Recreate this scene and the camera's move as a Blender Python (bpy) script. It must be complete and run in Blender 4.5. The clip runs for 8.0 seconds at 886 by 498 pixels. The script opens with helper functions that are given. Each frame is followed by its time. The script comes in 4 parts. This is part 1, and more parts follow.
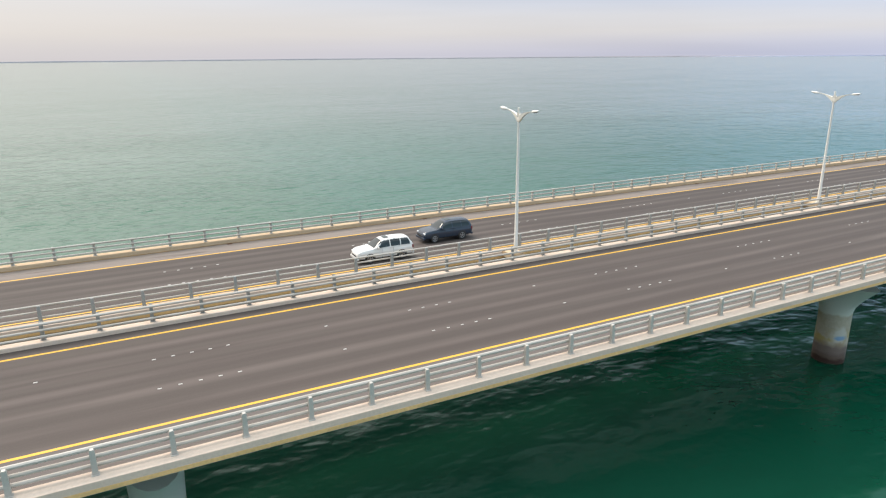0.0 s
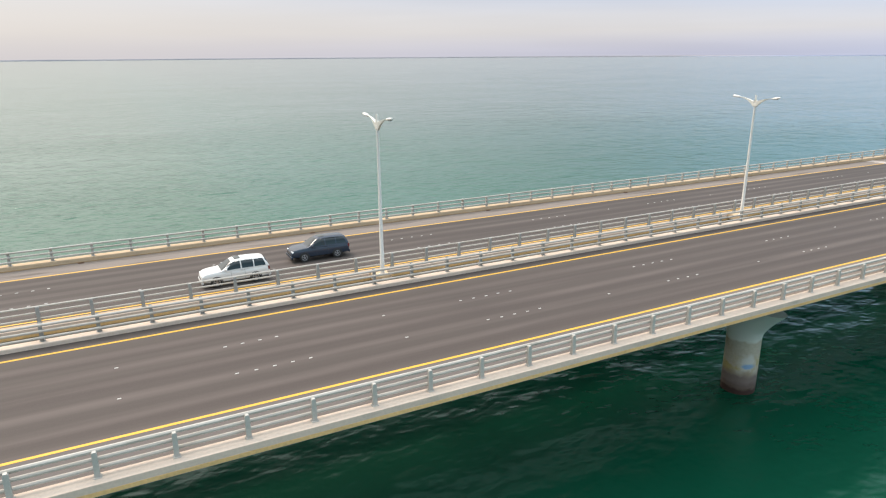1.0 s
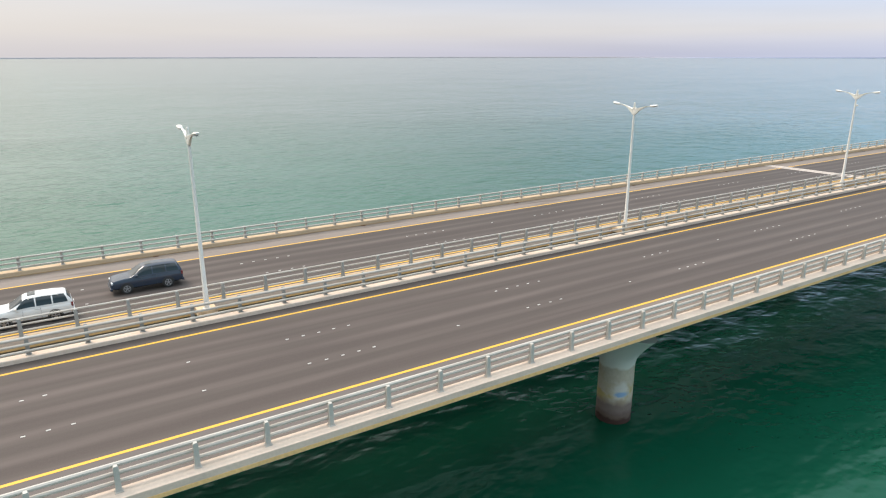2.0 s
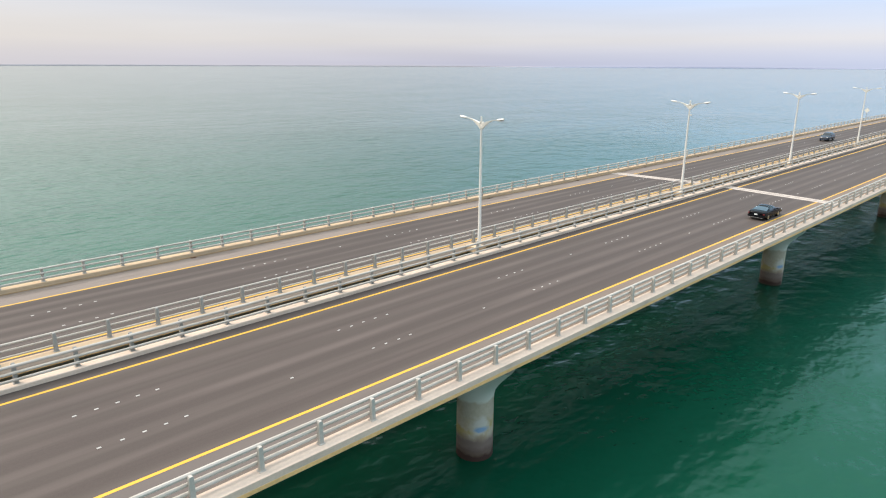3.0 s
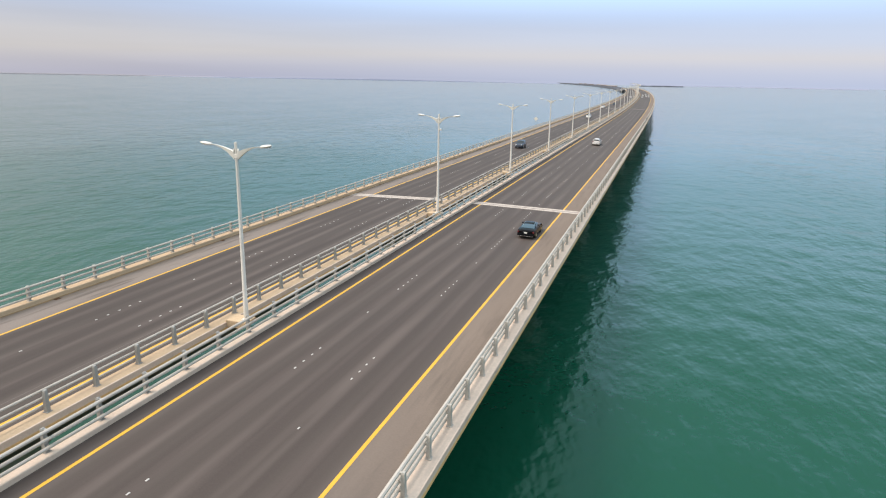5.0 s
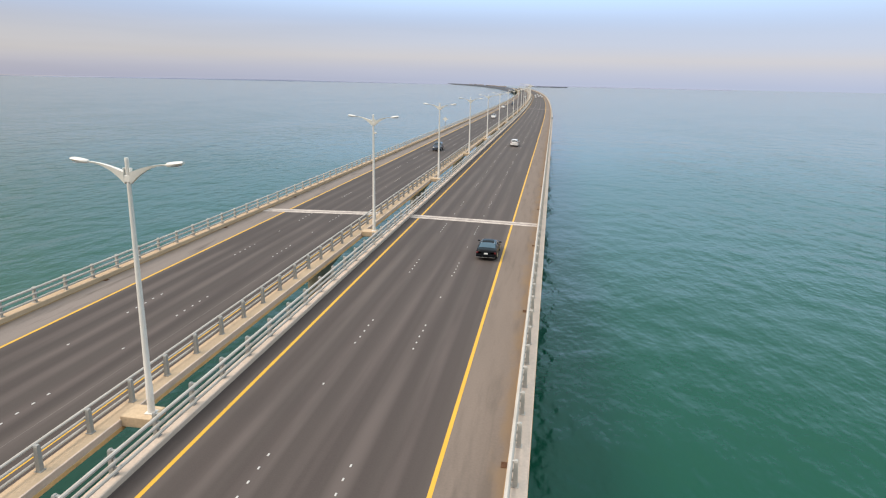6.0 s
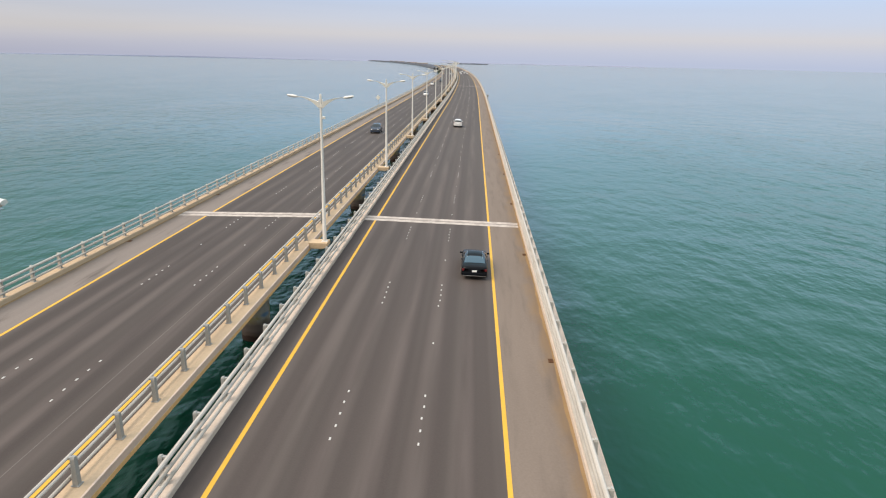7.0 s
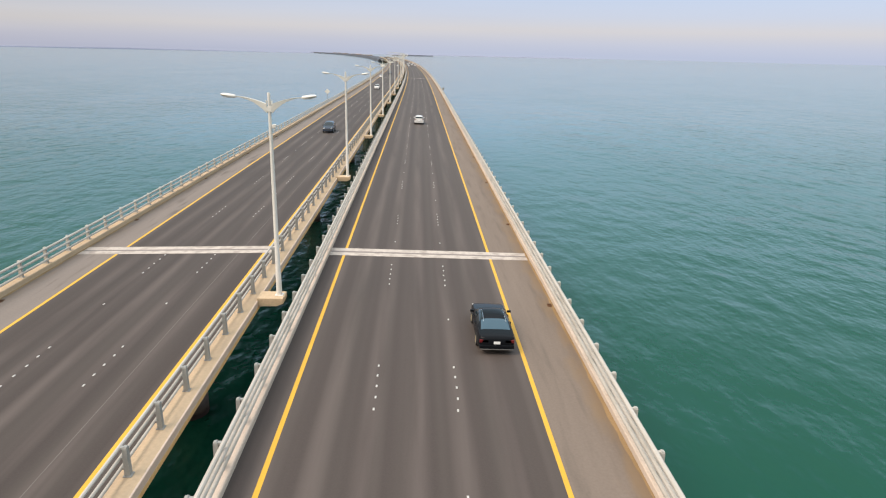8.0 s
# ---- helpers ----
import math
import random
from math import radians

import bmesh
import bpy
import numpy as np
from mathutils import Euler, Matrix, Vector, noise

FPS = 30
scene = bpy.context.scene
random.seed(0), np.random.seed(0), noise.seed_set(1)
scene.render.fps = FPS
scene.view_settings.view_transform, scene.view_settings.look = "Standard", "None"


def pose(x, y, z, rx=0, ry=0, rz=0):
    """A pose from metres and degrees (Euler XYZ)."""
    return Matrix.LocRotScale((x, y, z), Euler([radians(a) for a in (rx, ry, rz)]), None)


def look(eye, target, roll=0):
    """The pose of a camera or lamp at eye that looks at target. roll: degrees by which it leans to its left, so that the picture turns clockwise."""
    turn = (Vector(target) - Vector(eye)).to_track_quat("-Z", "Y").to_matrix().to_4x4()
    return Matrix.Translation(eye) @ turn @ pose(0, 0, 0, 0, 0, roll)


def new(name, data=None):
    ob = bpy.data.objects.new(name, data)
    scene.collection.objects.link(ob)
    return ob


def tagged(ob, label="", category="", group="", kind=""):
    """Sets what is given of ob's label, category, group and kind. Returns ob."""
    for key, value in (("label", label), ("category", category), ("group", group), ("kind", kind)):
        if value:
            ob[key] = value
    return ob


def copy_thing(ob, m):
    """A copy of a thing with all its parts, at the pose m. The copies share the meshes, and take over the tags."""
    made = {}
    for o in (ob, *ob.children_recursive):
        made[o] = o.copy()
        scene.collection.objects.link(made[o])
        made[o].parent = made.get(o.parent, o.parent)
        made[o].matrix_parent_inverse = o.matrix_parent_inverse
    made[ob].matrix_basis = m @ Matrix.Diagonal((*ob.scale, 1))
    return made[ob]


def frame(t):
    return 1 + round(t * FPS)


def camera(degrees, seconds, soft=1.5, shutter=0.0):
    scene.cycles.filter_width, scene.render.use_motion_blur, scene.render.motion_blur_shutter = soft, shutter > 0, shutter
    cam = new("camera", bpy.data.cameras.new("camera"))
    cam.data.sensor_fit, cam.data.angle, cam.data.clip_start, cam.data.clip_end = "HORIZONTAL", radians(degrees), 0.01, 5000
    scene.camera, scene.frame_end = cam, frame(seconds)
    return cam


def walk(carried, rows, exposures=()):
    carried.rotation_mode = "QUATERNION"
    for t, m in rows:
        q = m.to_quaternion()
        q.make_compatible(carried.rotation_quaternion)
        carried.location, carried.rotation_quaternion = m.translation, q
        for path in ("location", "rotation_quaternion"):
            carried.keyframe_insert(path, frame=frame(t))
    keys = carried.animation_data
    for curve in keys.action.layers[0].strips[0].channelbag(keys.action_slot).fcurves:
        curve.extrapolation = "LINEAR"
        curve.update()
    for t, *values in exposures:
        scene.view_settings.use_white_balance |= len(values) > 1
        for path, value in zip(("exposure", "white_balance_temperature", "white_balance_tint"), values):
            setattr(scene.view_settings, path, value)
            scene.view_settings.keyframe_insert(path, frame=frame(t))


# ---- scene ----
cam = camera(68.1, 8.0, soft=1.2)

PATH = [
    (0, (30.375, -116.391, 16.397), (28.6656, -115.5215, 15.8286), -0.47),
    (0.5, (30.332, -110.504, 16.375), (28.6247, -109.6316, 15.8053), -0.36),
    (1, (30.092, -104.625, 16.426), (28.3901, -103.7439, 15.8556), -0.38),
    (1.5, (29.560, -99.653, 16.554), (27.8851, -98.7232, 15.9801), -0.12),
    (2.8, (27.050, -91.406, 16.880), (25.6029, -90.1407, 16.3268), 0.10),
    (3, (26.254, -90.922, 16.914), (24.8708, -89.5848, 16.3675), 0.26),
    (3.5, (23.361, -90.002, 16.907), (22.1651, -88.4855, 16.3870), 0.61),
    (4, (19.469, -88.366, 16.833), (18.4850, -86.7020, 16.3217), 0.84),
    (4.5, (15.623, -85.999, 16.759), (14.8385, -84.2314, 16.2489), 0.95),
    (5.8, (5.677, -75.421, 16.011), (5.3107, -73.5186, 15.5132), 1.24),
    (6, (3.945, -72.837, 15.837), (3.6379, -70.9248, 15.3389), 1.22),
    (6.5, (0.764, -66.726, 15.452), (0.5800, -64.8059, 14.9222), 1.28),
    (7, (-1.863, -59.957, 15.216), (-1.9410, -58.0373, 14.6592), 1.33),
    (7.5, (-3.971, -52.887, 14.932), (-3.9630, -50.9663, 14.3751), 1.32),
    (8, (-5.543, -45.445, 14.742), (-5.4637, -43.5313, 14.1667), 1.30),
]
walk(cam, [(t, look(eye, target, roll)) for t, eye, target, roll in PATH],
     exposures=((0.0, 0.30, 6150, 9), (1.5, 0.31, 6160, 9), (3.0, 0.35, 6180, 9), (4.5, 0.17, 6200, 10), (6.0, -0.03, 6250, 10), (8.0, 0.02, 6350, 10)))

# ---- light ----
SUN_YAW, SUN_UP = 120.0, 52.0
sun_way = Vector((-math.sin(radians(SUN_YAW)) * math.cos(radians(SUN_UP)),
                  math.cos(radians(SUN_YAW)) * math.cos(radians(SUN_UP)), math.sin(radians(SUN_UP))))
sun_data = bpy.data.lights.new("sun", "SUN")
sun_data.energy, sun_data.angle, sun_data.color = 2.6, radians(20), (1.0, 0.84, 0.68)
sun = new("sun", sun_data)
sun.matrix_world = look(sun_way * 60, (0, 0, 0))

world = bpy.data.worlds.new("hazy_sky")
scene.world = world
world.use_nodes = True
wn, wl = world.node_tree.nodes, world.node_tree.links
wn.clear()
w_out, w_bg = wn.new("ShaderNodeOutputWorld"), wn.new("ShaderNodeBackground")
w_sky = wn.new("ShaderNodeTexSky")
w_sky.sky_type, w_sky.sun_disc = "NISHITA", False
w_sky.sun_elevation, w_sky.sun_rotation = radians(SUN_UP), radians(-SUN_YAW)
w_sky.dust_density, w_sky.air_density, w_sky.ozone_density = 4.0, 1.2, 2.0
w_co, w_sep = wn.new("ShaderNodeTexCoord"), wn.new("ShaderNodeSeparateXYZ")


def sky_ramp(stops):
    """Colours by the sine of the elevation."""
    r = wn.new("ShaderNodeValToRGB")
    while len(r.color_ramp.elements) < len(stops):
        r.color_ramp.elements.new(0.5)
    for el, (at, c) in zip(r.color_ramp.elements, stops):
        el.position, el.color = at, (*c, 1)
    wl.new(w_sep.outputs["Z"], r.inputs[0])
    return r.outputs[0]


def sky_side(way, least, most, power):
    """How far a direction lies towards way, from 0 to 1."""
    d, r, p = wn.new("ShaderNodeVectorMath"), wn.new("ShaderNodeMapRange"), wn.new("ShaderNodeMath")
    d.operation, p.operation = "DOT_PRODUCT", "POWER"
    d.inputs[1].default_value = way
    r.inputs["From Min"].default_value, r.inputs["From Max"].default_value = least, most
    p.inputs[1].default_value = power
    wl.new(w_co.outputs["Generated"], d.inputs[0])
    wl.new(d.outputs["Value"], r.inputs["Value"])
    wl.new(r.outputs[0], p.inputs[0])
    return p.outputs[0]


def sky_mix(factor, under, over):
    k = wn.new("ShaderNodeMix")
    k.data_type = "RGBA"
    for socket, value in (("Factor", factor), ("A", under), ("B", over)):
        if isinstance(value, float):
            k.inputs[socket].default_value = value
        else:
            wl.new(value, k.inputs[socket])
    return k.outputs["Result"]


wl.new(w_co.outputs["Generated"], w_sep.inputs[0])
# horizon haze, pale far cloud band, blue above, unseen overhead brightened to light roads
haze = sky_ramp([(0.0, (0.53, 0.52, 0.61)), (0.012, (0.58, 0.56, 0.62)), (0.03, (0.68, 0.64, 0.62)), (0.05, (0.65, 0.63, 0.64)), (0.085, (0.53, 0.59, 0.74)),
                 (0.14, (0.49, 0.60, 0.76)), (0.26, (0.38, 0.51, 0.55)), (0.45, (0.36, 0.48, 0.48)), (0.75, (1.75, 1.92, 2.02)), (1.0, (2.15, 2.32, 2.42))])
# soft drifts of thin cloud, drawn out along the horizon
w_map, w_cloud, w_shade, w_drift = wn.new("ShaderNodeMapping"), wn.new("ShaderNodeTexNoise"), wn.new("ShaderNodeMapRange"), wn.new("ShaderNodeVectorMath")
w_map.inputs["Scale"].default_value = (1.6, 1.6, 26.0)
w_cloud.inputs["Scale"].default_value, w_cloud.inputs["Detail"].default_value = 1.0, 3.0
w_shade.inputs["From Min"].default_value, w_shade.inputs["From Max"].default_value = 0.3, 0.7
w_shade.inputs["To Min"].default_value, w_shade.inputs["To Max"].default_value = 0.92, 1.06
w_drift.operation = "SCALE"
wl.new(w_co.outputs["Generated"], w_map.inputs["Vector"])
wl.new(w_map.outputs[0], w_cloud.inputs["Vector"])
wl.new(w_cloud.outputs["Fac"], w_shade.inputs["Value"])
wl.new(haze, w_drift.inputs[0])
wl.new(w_shade.outputs[0], w_drift.inputs["Scale"])
# the wide warm glow of the veiled sun
glow = sky_ramp([(0.0, (0.72, 0.64, 0.57)), (0.085, (0.76, 0.69, 0.62)), (0.14, (1.30, 1.17, 1.0)), (0.28, (1.85, 1.66, 1.42)), (0.8, (1.9, 1.8, 1.65))])
warm = sky_mix(sky_side((-0.75, -0.433, 0.5), 0.05, 1.0, 1.5), w_drift.outputs[0], glow)
# bluer sky away from the sun, its unseen upper part brightened to tint the sea
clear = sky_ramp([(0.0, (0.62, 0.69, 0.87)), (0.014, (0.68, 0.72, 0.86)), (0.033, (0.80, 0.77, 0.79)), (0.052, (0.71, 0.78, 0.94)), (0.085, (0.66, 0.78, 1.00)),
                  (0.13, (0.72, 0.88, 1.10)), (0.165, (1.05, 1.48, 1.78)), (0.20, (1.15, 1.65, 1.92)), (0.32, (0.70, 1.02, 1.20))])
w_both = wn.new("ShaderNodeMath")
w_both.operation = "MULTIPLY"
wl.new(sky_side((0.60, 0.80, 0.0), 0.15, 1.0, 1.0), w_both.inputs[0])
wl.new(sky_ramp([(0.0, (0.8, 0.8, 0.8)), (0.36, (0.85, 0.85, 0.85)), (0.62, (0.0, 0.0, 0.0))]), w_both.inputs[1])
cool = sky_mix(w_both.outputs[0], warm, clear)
# blue patch of sky over the bridges' far end, added to tint the sea
w_blue = wn.new("ShaderNodeMath")
w_blue.operation = "MULTIPLY"
wl.new(sky_side((0.0, 1.0, 0.0), 0.6, 1.0, 1.0), w_blue.inputs[0])
wl.new(sky_ramp([(0.07, (0.0, 0.0, 0.0)), (0.11, (0.8, 0.8, 0.8)), (0.17, (0.7, 0.7, 0.7)), (0.30, (0.0, 0.0, 0.0))]), w_blue.inputs[1])
blue = sky_ramp([(0.07, (0.66, 0.79, 1.04)), (0.14, (0.78, 1.12, 1.62)), (0.4, (0.75, 1.10, 1.55))])
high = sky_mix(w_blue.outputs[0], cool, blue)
w_scale = wn.new("ShaderNodeVectorMath")
w_scale.operation = "SCALE"
w_scale.inputs["Scale"].default_value = 0.10
wl.new(w_sky.outputs[0], w_scale.inputs[0])
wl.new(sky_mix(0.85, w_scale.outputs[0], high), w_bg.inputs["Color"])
w_bg.inputs["Strength"].default_value = 1.0
wl.new(w_bg.outputs[0], w_out.inputs[0])


# ---- materials ----
def material(name, base, rough=0.6, metal=0.0, vary=0.15, scale=(1, 1, 1), fine=40.0, bump=0.0, spec=0.5, second=None, amount=0.5, spread=(0.45, 0.65), big=1.0, detail=4.0):
    """A surface of a base colour that varies at two scales; second: the colour of stains, which follow a stretched noise."""
    m = bpy.data.materials.new(name)
    m.use_nodes = True
    n, l = m.node_tree.nodes, m.node_tree.links
    b = n["Principled BSDF"]
    b.inputs["Roughness"].default_value, b.inputs["Metallic"].default_value = rough, metal
    b.inputs["Specular IOR Level"].default_value = spec
    co, mp = n.new("ShaderNodeTexCoord"), n.new("ShaderNodeMapping")
    mp.inputs["Scale"].default_value = scale
    l.new(co.outputs["Object"], mp.inputs["Vector"])
    coarse, grain = n.new("ShaderNodeTexNoise"), n.new("ShaderNodeTexNoise")
    coarse.inputs["Scale"].default_value, coarse.inputs["Detail"].default_value = big, detail
    grain.inputs["Scale"].default_value, grain.inputs["Detail"].default_value = fine, 3
    l.new(mp.outputs[0], coarse.inputs["Vector"])
    l.new(co.outputs["Object"], grain.inputs["Vector"])
    add = n.new("ShaderNodeMath")
    add.operation = "ADD"
    l.new(coarse.outputs["Fac"], add.inputs[0])
    l.new(grain.outputs["Fac"], add.inputs[1])
    ramp = n.new("ShaderNodeMapRange")
    ramp.inputs["From Min"].default_value, ramp.inputs["From Max"].default_value = 0.6, 1.4
    ramp.inputs["To Min"].default_value, ramp.inputs["To Max"].default_value = 1 - vary, 1 + vary
    l.new(add.outputs[0], ramp.inputs["Value"])
    tint = n.new("ShaderNodeVectorMath")
    tint.operation = "SCALE"
    tint.inputs[0].default_value = base
    l.new(ramp.outputs[0], tint.inputs["Scale"])
    colour = tint.outputs[0]
    if second:
        st, sr, mx = n.new("ShaderNodeTexNoise"), n.new("ShaderNodeMapRange"), n.new("ShaderNodeMix")
        st.inputs["Scale"].default_value, st.inputs["Detail"].default_value = big * 1.7, detail + 0.6
        l.new(mp.outputs[0], st.inputs["Vector"])
        sr.inputs["From Min"].default_value, sr.inputs["From Max"].default_value = spread
        sr.inputs["To Max"].default_value = amount
        l.new(st.outputs["Fac"], sr.inputs["Value"])
        mx.data_type = "RGBA"
        mx.inputs["B"].default_value = (*second, 1)
        l.new(sr.outputs[0], mx.inputs["Factor"])
        l.new(colour, mx.inputs["A"])
        colour = mx.outputs["Result"]
    l.new(colour, b.inputs["Base Color"])
    if bump:
        bp = n.new("ShaderNodeBump")
        bp.inputs["Strength"].default_value, bp.inputs["Distance"].default_value = bump, 0.02
        l.new(grain.outputs["Fac"], bp.inputs["Height"])
        l.new(bp.outputs[0], b.inputs["Normal"])
    return m


def asphalt_material(name, zero, tone=1.0):
    """Worn asphalt with pale dusty strips between the wheel paths; zero is the x of the edge line beside the gap."""
    m = material(name, [c * tone for c in (0.0585, 0.0450, 0.0395)], 0.78, vary=0.12, scale=(1.0, 0.006, 1), fine=14, bump=0.25, spec=0.32,
                 second=[c * tone for c in (0.078, 0.064, 0.055)], amount=0.6, spread=(0.40, 0.66), big=0.62, detail=1.0)
    n, l = m.node_tree.nodes, m.node_tree.links
    b = n["Principled BSDF"]
    under = b.inputs["Base Color"].links[0].from_socket
    co, sep, wob, nz = n.new("ShaderNodeTexCoord"), n.new("ShaderNodeSeparateXYZ"), n.new("ShaderNodeTexNoise"), n.new("ShaderNodeTexNoise")
    mp, mp2 = n.new("ShaderNodeMapping"), n.new("ShaderNodeMapping")
    l.new(co.outputs["Object"], sep.inputs[0])
    for q, t, sc, d in ((mp, wob, (0.3, 0.02, 1), 2), (mp2, nz, (0.9, 0.05, 1), 4)):
        q.inputs["Scale"].default_value = sc
        l.new(co.outputs["Object"], q.inputs["Vector"])
        l.new(q.outputs[0], t.inputs["Vector"])
        t.inputs["Scale"].default_value, t.inputs["Detail"].default_value = 1.0, d

    def calc(op, a, c):
        k = n.new("ShaderNodeMath")
        k.operation = op
        for i, v in enumerate((a, c)):
            if isinstance(v, (int, float)):
                k.inputs[i].default_value = v
            else:
                l.new(v, k.inputs[i])
        return k.outputs[0]
    bow = calc("MULTIPLY", calc("POWER", calc("MAXIMUM", calc("ADD", sep.outputs["Y"], -180.0), 0.0), 2.0), 1 / 30000.0)
    u = calc("ADD", calc("ADD", calc("ADD", sep.outputs["X"], bow), -zero), calc("MULTIPLY", wob.outputs["Fac"], 0.5))
    strip = calc("ADD", calc("MULTIPLY", calc("COSINE", calc("MULTIPLY", u, 2 * math.pi / 1.835), 0), 0.5), 0.5)
    wave = n.new("ShaderNodeMapRange")
    wave.inputs["From Min"].default_value, wave.inputs["From Max"].default_value = 0.25, 1.0
    l.new(strip, wave.inputs["Value"])
    gate = n.new("ShaderNodeMapRange")
    gate.inputs["From Min"].default_value, gate.inputs["From Max"].default_value, gate.inputs["To Max"].default_value = 0.34, 0.62, 0.68
    l.new(nz.outputs["Fac"], gate.inputs["Value"])
    mx = n.new("ShaderNodeMix")
    mx.data_type = "RGBA"
    mx.inputs["B"].default_value = (0.113, 0.090, 0.080, 1)
    l.new(calc("MULTIPLY", wave.outputs[0], gate.outputs[0]), mx.inputs["Factor"])
    l.new(under, mx.inputs["A"])
    l.new(mx.outputs["Result"], b.inputs["Base Color"])
    return m


def shoulder_material(name, base, stain, amount, spread, kerb, side, dirt, clean=None):
    """Dusty shoulder asphalt with rust-brown dirt that the wind has swept against the kerb at x = kerb. clean: the greyer colour of the stretch that is swept clean."""
    m = material(name, base, 0.9, vary=0.12, scale=(1.0, 0.09, 1), fine=9, bump=0.25, spec=0.2, second=stain, amount=amount, spread=spread, big=1.1)
    n, l = m.node_tree.nodes, m.node_tree.links
    b = n["Principled BSDF"]
    under = b.inputs["Base Color"].links[0].from_socket
    co, sep, mp, nz = n.new("ShaderNodeTexCoord"), n.new("ShaderNodeSeparateXYZ"), n.new("ShaderNodeMapping"), n.new("ShaderNodeTexNoise")
    l.new(co.outputs["Object"], sep.inputs[0])
    mp.inputs["Scale"].default_value = (1.6, 0.42, 1)
    nz.inputs["Scale"].default_value, nz.inputs["Detail"].default_value = 1.0, 5
    l.new(co.outputs["Object"], mp.inputs["Vector"])
    l.new(mp.outputs[0], nz.inputs["Vector"])

    def calc(op, a, c):
        k = n.new("ShaderNodeMath")
        k.operation = op
        for i, v in enumerate((a, c)):
            if isinstance(v, (int, float)):
                k.inputs[i].default_value = v
            else:
                l.new(v, k.inputs[i])
        return k.outputs[0]
    bow = calc("MULTIPLY", calc("POWER", calc("MAXIMUM", calc("ADD", sep.outputs["Y"], -180.0), 0.0), 2.0), 1 / 30000.0)
    away = calc("MULTIPLY", calc("SUBTRACT", kerb, calc("ADD", sep.outputs["X"], bow)), side)
    reach = calc("SUBTRACT", away, calc("MULTIPLY", calc("SUBTRACT", nz.outputs["Fac"], 0.5), 2.2))
    r = n.new("ShaderNodeMapRange")
    r.interpolation_type = "SMOOTHSTEP"
    r.inputs["From Min"].default_value, r.inputs["From Max"].default_value, r.inputs["To Max"].default_value = 1.0, -0.05, dirt
    l.new(reach, r.inputs["Value"])
    mx = n.new("ShaderNodeMix")
    mx.data_type = "RGBA"
    mx.inputs["B"].default_value = (0.205, 0.143, 0.088, 1)
    factor = r.outputs[0]
    if clean:
        dusty, grey = n.new("ShaderNodeMapRange"), n.new("ShaderNodeMix")
        dusty.interpolation_type = "SMOOTHSTEP"
        dusty.inputs["From Min"].default_value, dusty.inputs["From Max"].default_value, dusty.inputs["To Min"].default_value = -85.0, -45.0, 0.12
        l.new(sep.outputs["Y"], dusty.inputs["Value"])
        factor = calc("MULTIPLY", factor, dusty.outputs[0])
        grey.data_type = "RGBA"
        grey.inputs["A"].default_value = (*clean, 1)
        l.new(dusty.outputs[0], grey.inputs["Factor"])
        l.new(under, grey.inputs["B"])
        under = grey.outputs["Result"]
    l.new(factor, mx.inputs["Factor"])
    l.new(under, mx.inputs["A"])
    l.new(mx.outputs["Result"], b.inputs["Base Color"])
    return m


ASPHALT = asphalt_material("asphalt", -10.75)
FAR_ASPHALT = asphalt_material("further_asphalt", -16.65, 0.86)
SEAM = material("pale_asphalt_seam", (0.125, 0.105, 0.094), 0.8, vary=0.2, scale=(1, 0.2, 1), fine=9)
SHOULDER = shoulder_material("dusty_shoulder_asphalt", (0.172, 0.136, 0.111), (0.105, 0.085, 0.07), 0.6, (0.52, 0.75), 3.0, 1, 0.8, (0.118, 0.101, 0.094))
GREY_SHOULDER = shoulder_material("grey_shoulder_asphalt", (0.19, 0.16, 0.141), (0.085, 0.07, 0.062), 0.7, (0.56, 0.72), -30.9, -1, 0.35)
SAND = material("drifted_sand", (0.25, 0.165, 0.085), 0.95, vary=0.2, scale=(1.5, 0.5, 1), fine=20, spec=0.1)
YELLOW = material("yellow_line_paint", (0.60, 0.332, 0.022), 0.6, vary=0.10, scale=(2, 0.5, 1), fine=10, second=(0.42, 0.27, 0.10), amount=0.5, spread=(0.62, 0.8))
WHITE_STUD = material("white_ceramic_stud", (0.47, 0.45, 0.42), 0.5, vary=0.05)
CONCRETE = material("pale_concrete", (0.60, 0.468, 0.375), 0.85, vary=0.10, scale=(1, 0.25, 1), fine=8, bump=0.2, spec=0.25,
                    second=(0.28, 0.24, 0.20), amount=0.5, spread=(0.55, 0.75), big=0.8)
PALE_LEDGE = material("pale_ledge_concrete", (0.54, 0.44, 0.36), 0.9, vary=0.12, scale=(1, 0.3, 1), fine=8, bump=0.2, spec=0.2,
                      second=(0.38, 0.31, 0.25), amount=0.5, spread=(0.55, 0.78), big=0.7)
LEDGE = material("sand_stained_ledge_concrete", (0.48, 0.355, 0.235), 0.9, vary=0.12, scale=(1, 0.3, 1), fine=8, bump=0.2, spec=0.2,
                 second=(0.32, 0.25, 0.19), amount=0.5, spread=(0.52, 0.75), big=0.7)
BRACKET = material("tan_bracket_concrete", (0.50, 0.375, 0.245), 0.9, vary=0.15, scale=(1, 1, 1), fine=6, bump=0.2, spec=0.2, second=(0.34, 0.25, 0.16), amount=0.5, spread=(0.5, 0.7), big=1.5)
LIP = material("ochre_stained_concrete_lip", (0.68, 0.43, 0.19), 0.9, vary=0.2, scale=(1, 0.4, 1), fine=6, spec=0.2)
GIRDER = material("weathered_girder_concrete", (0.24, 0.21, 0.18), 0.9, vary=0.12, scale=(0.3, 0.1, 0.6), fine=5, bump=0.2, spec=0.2)
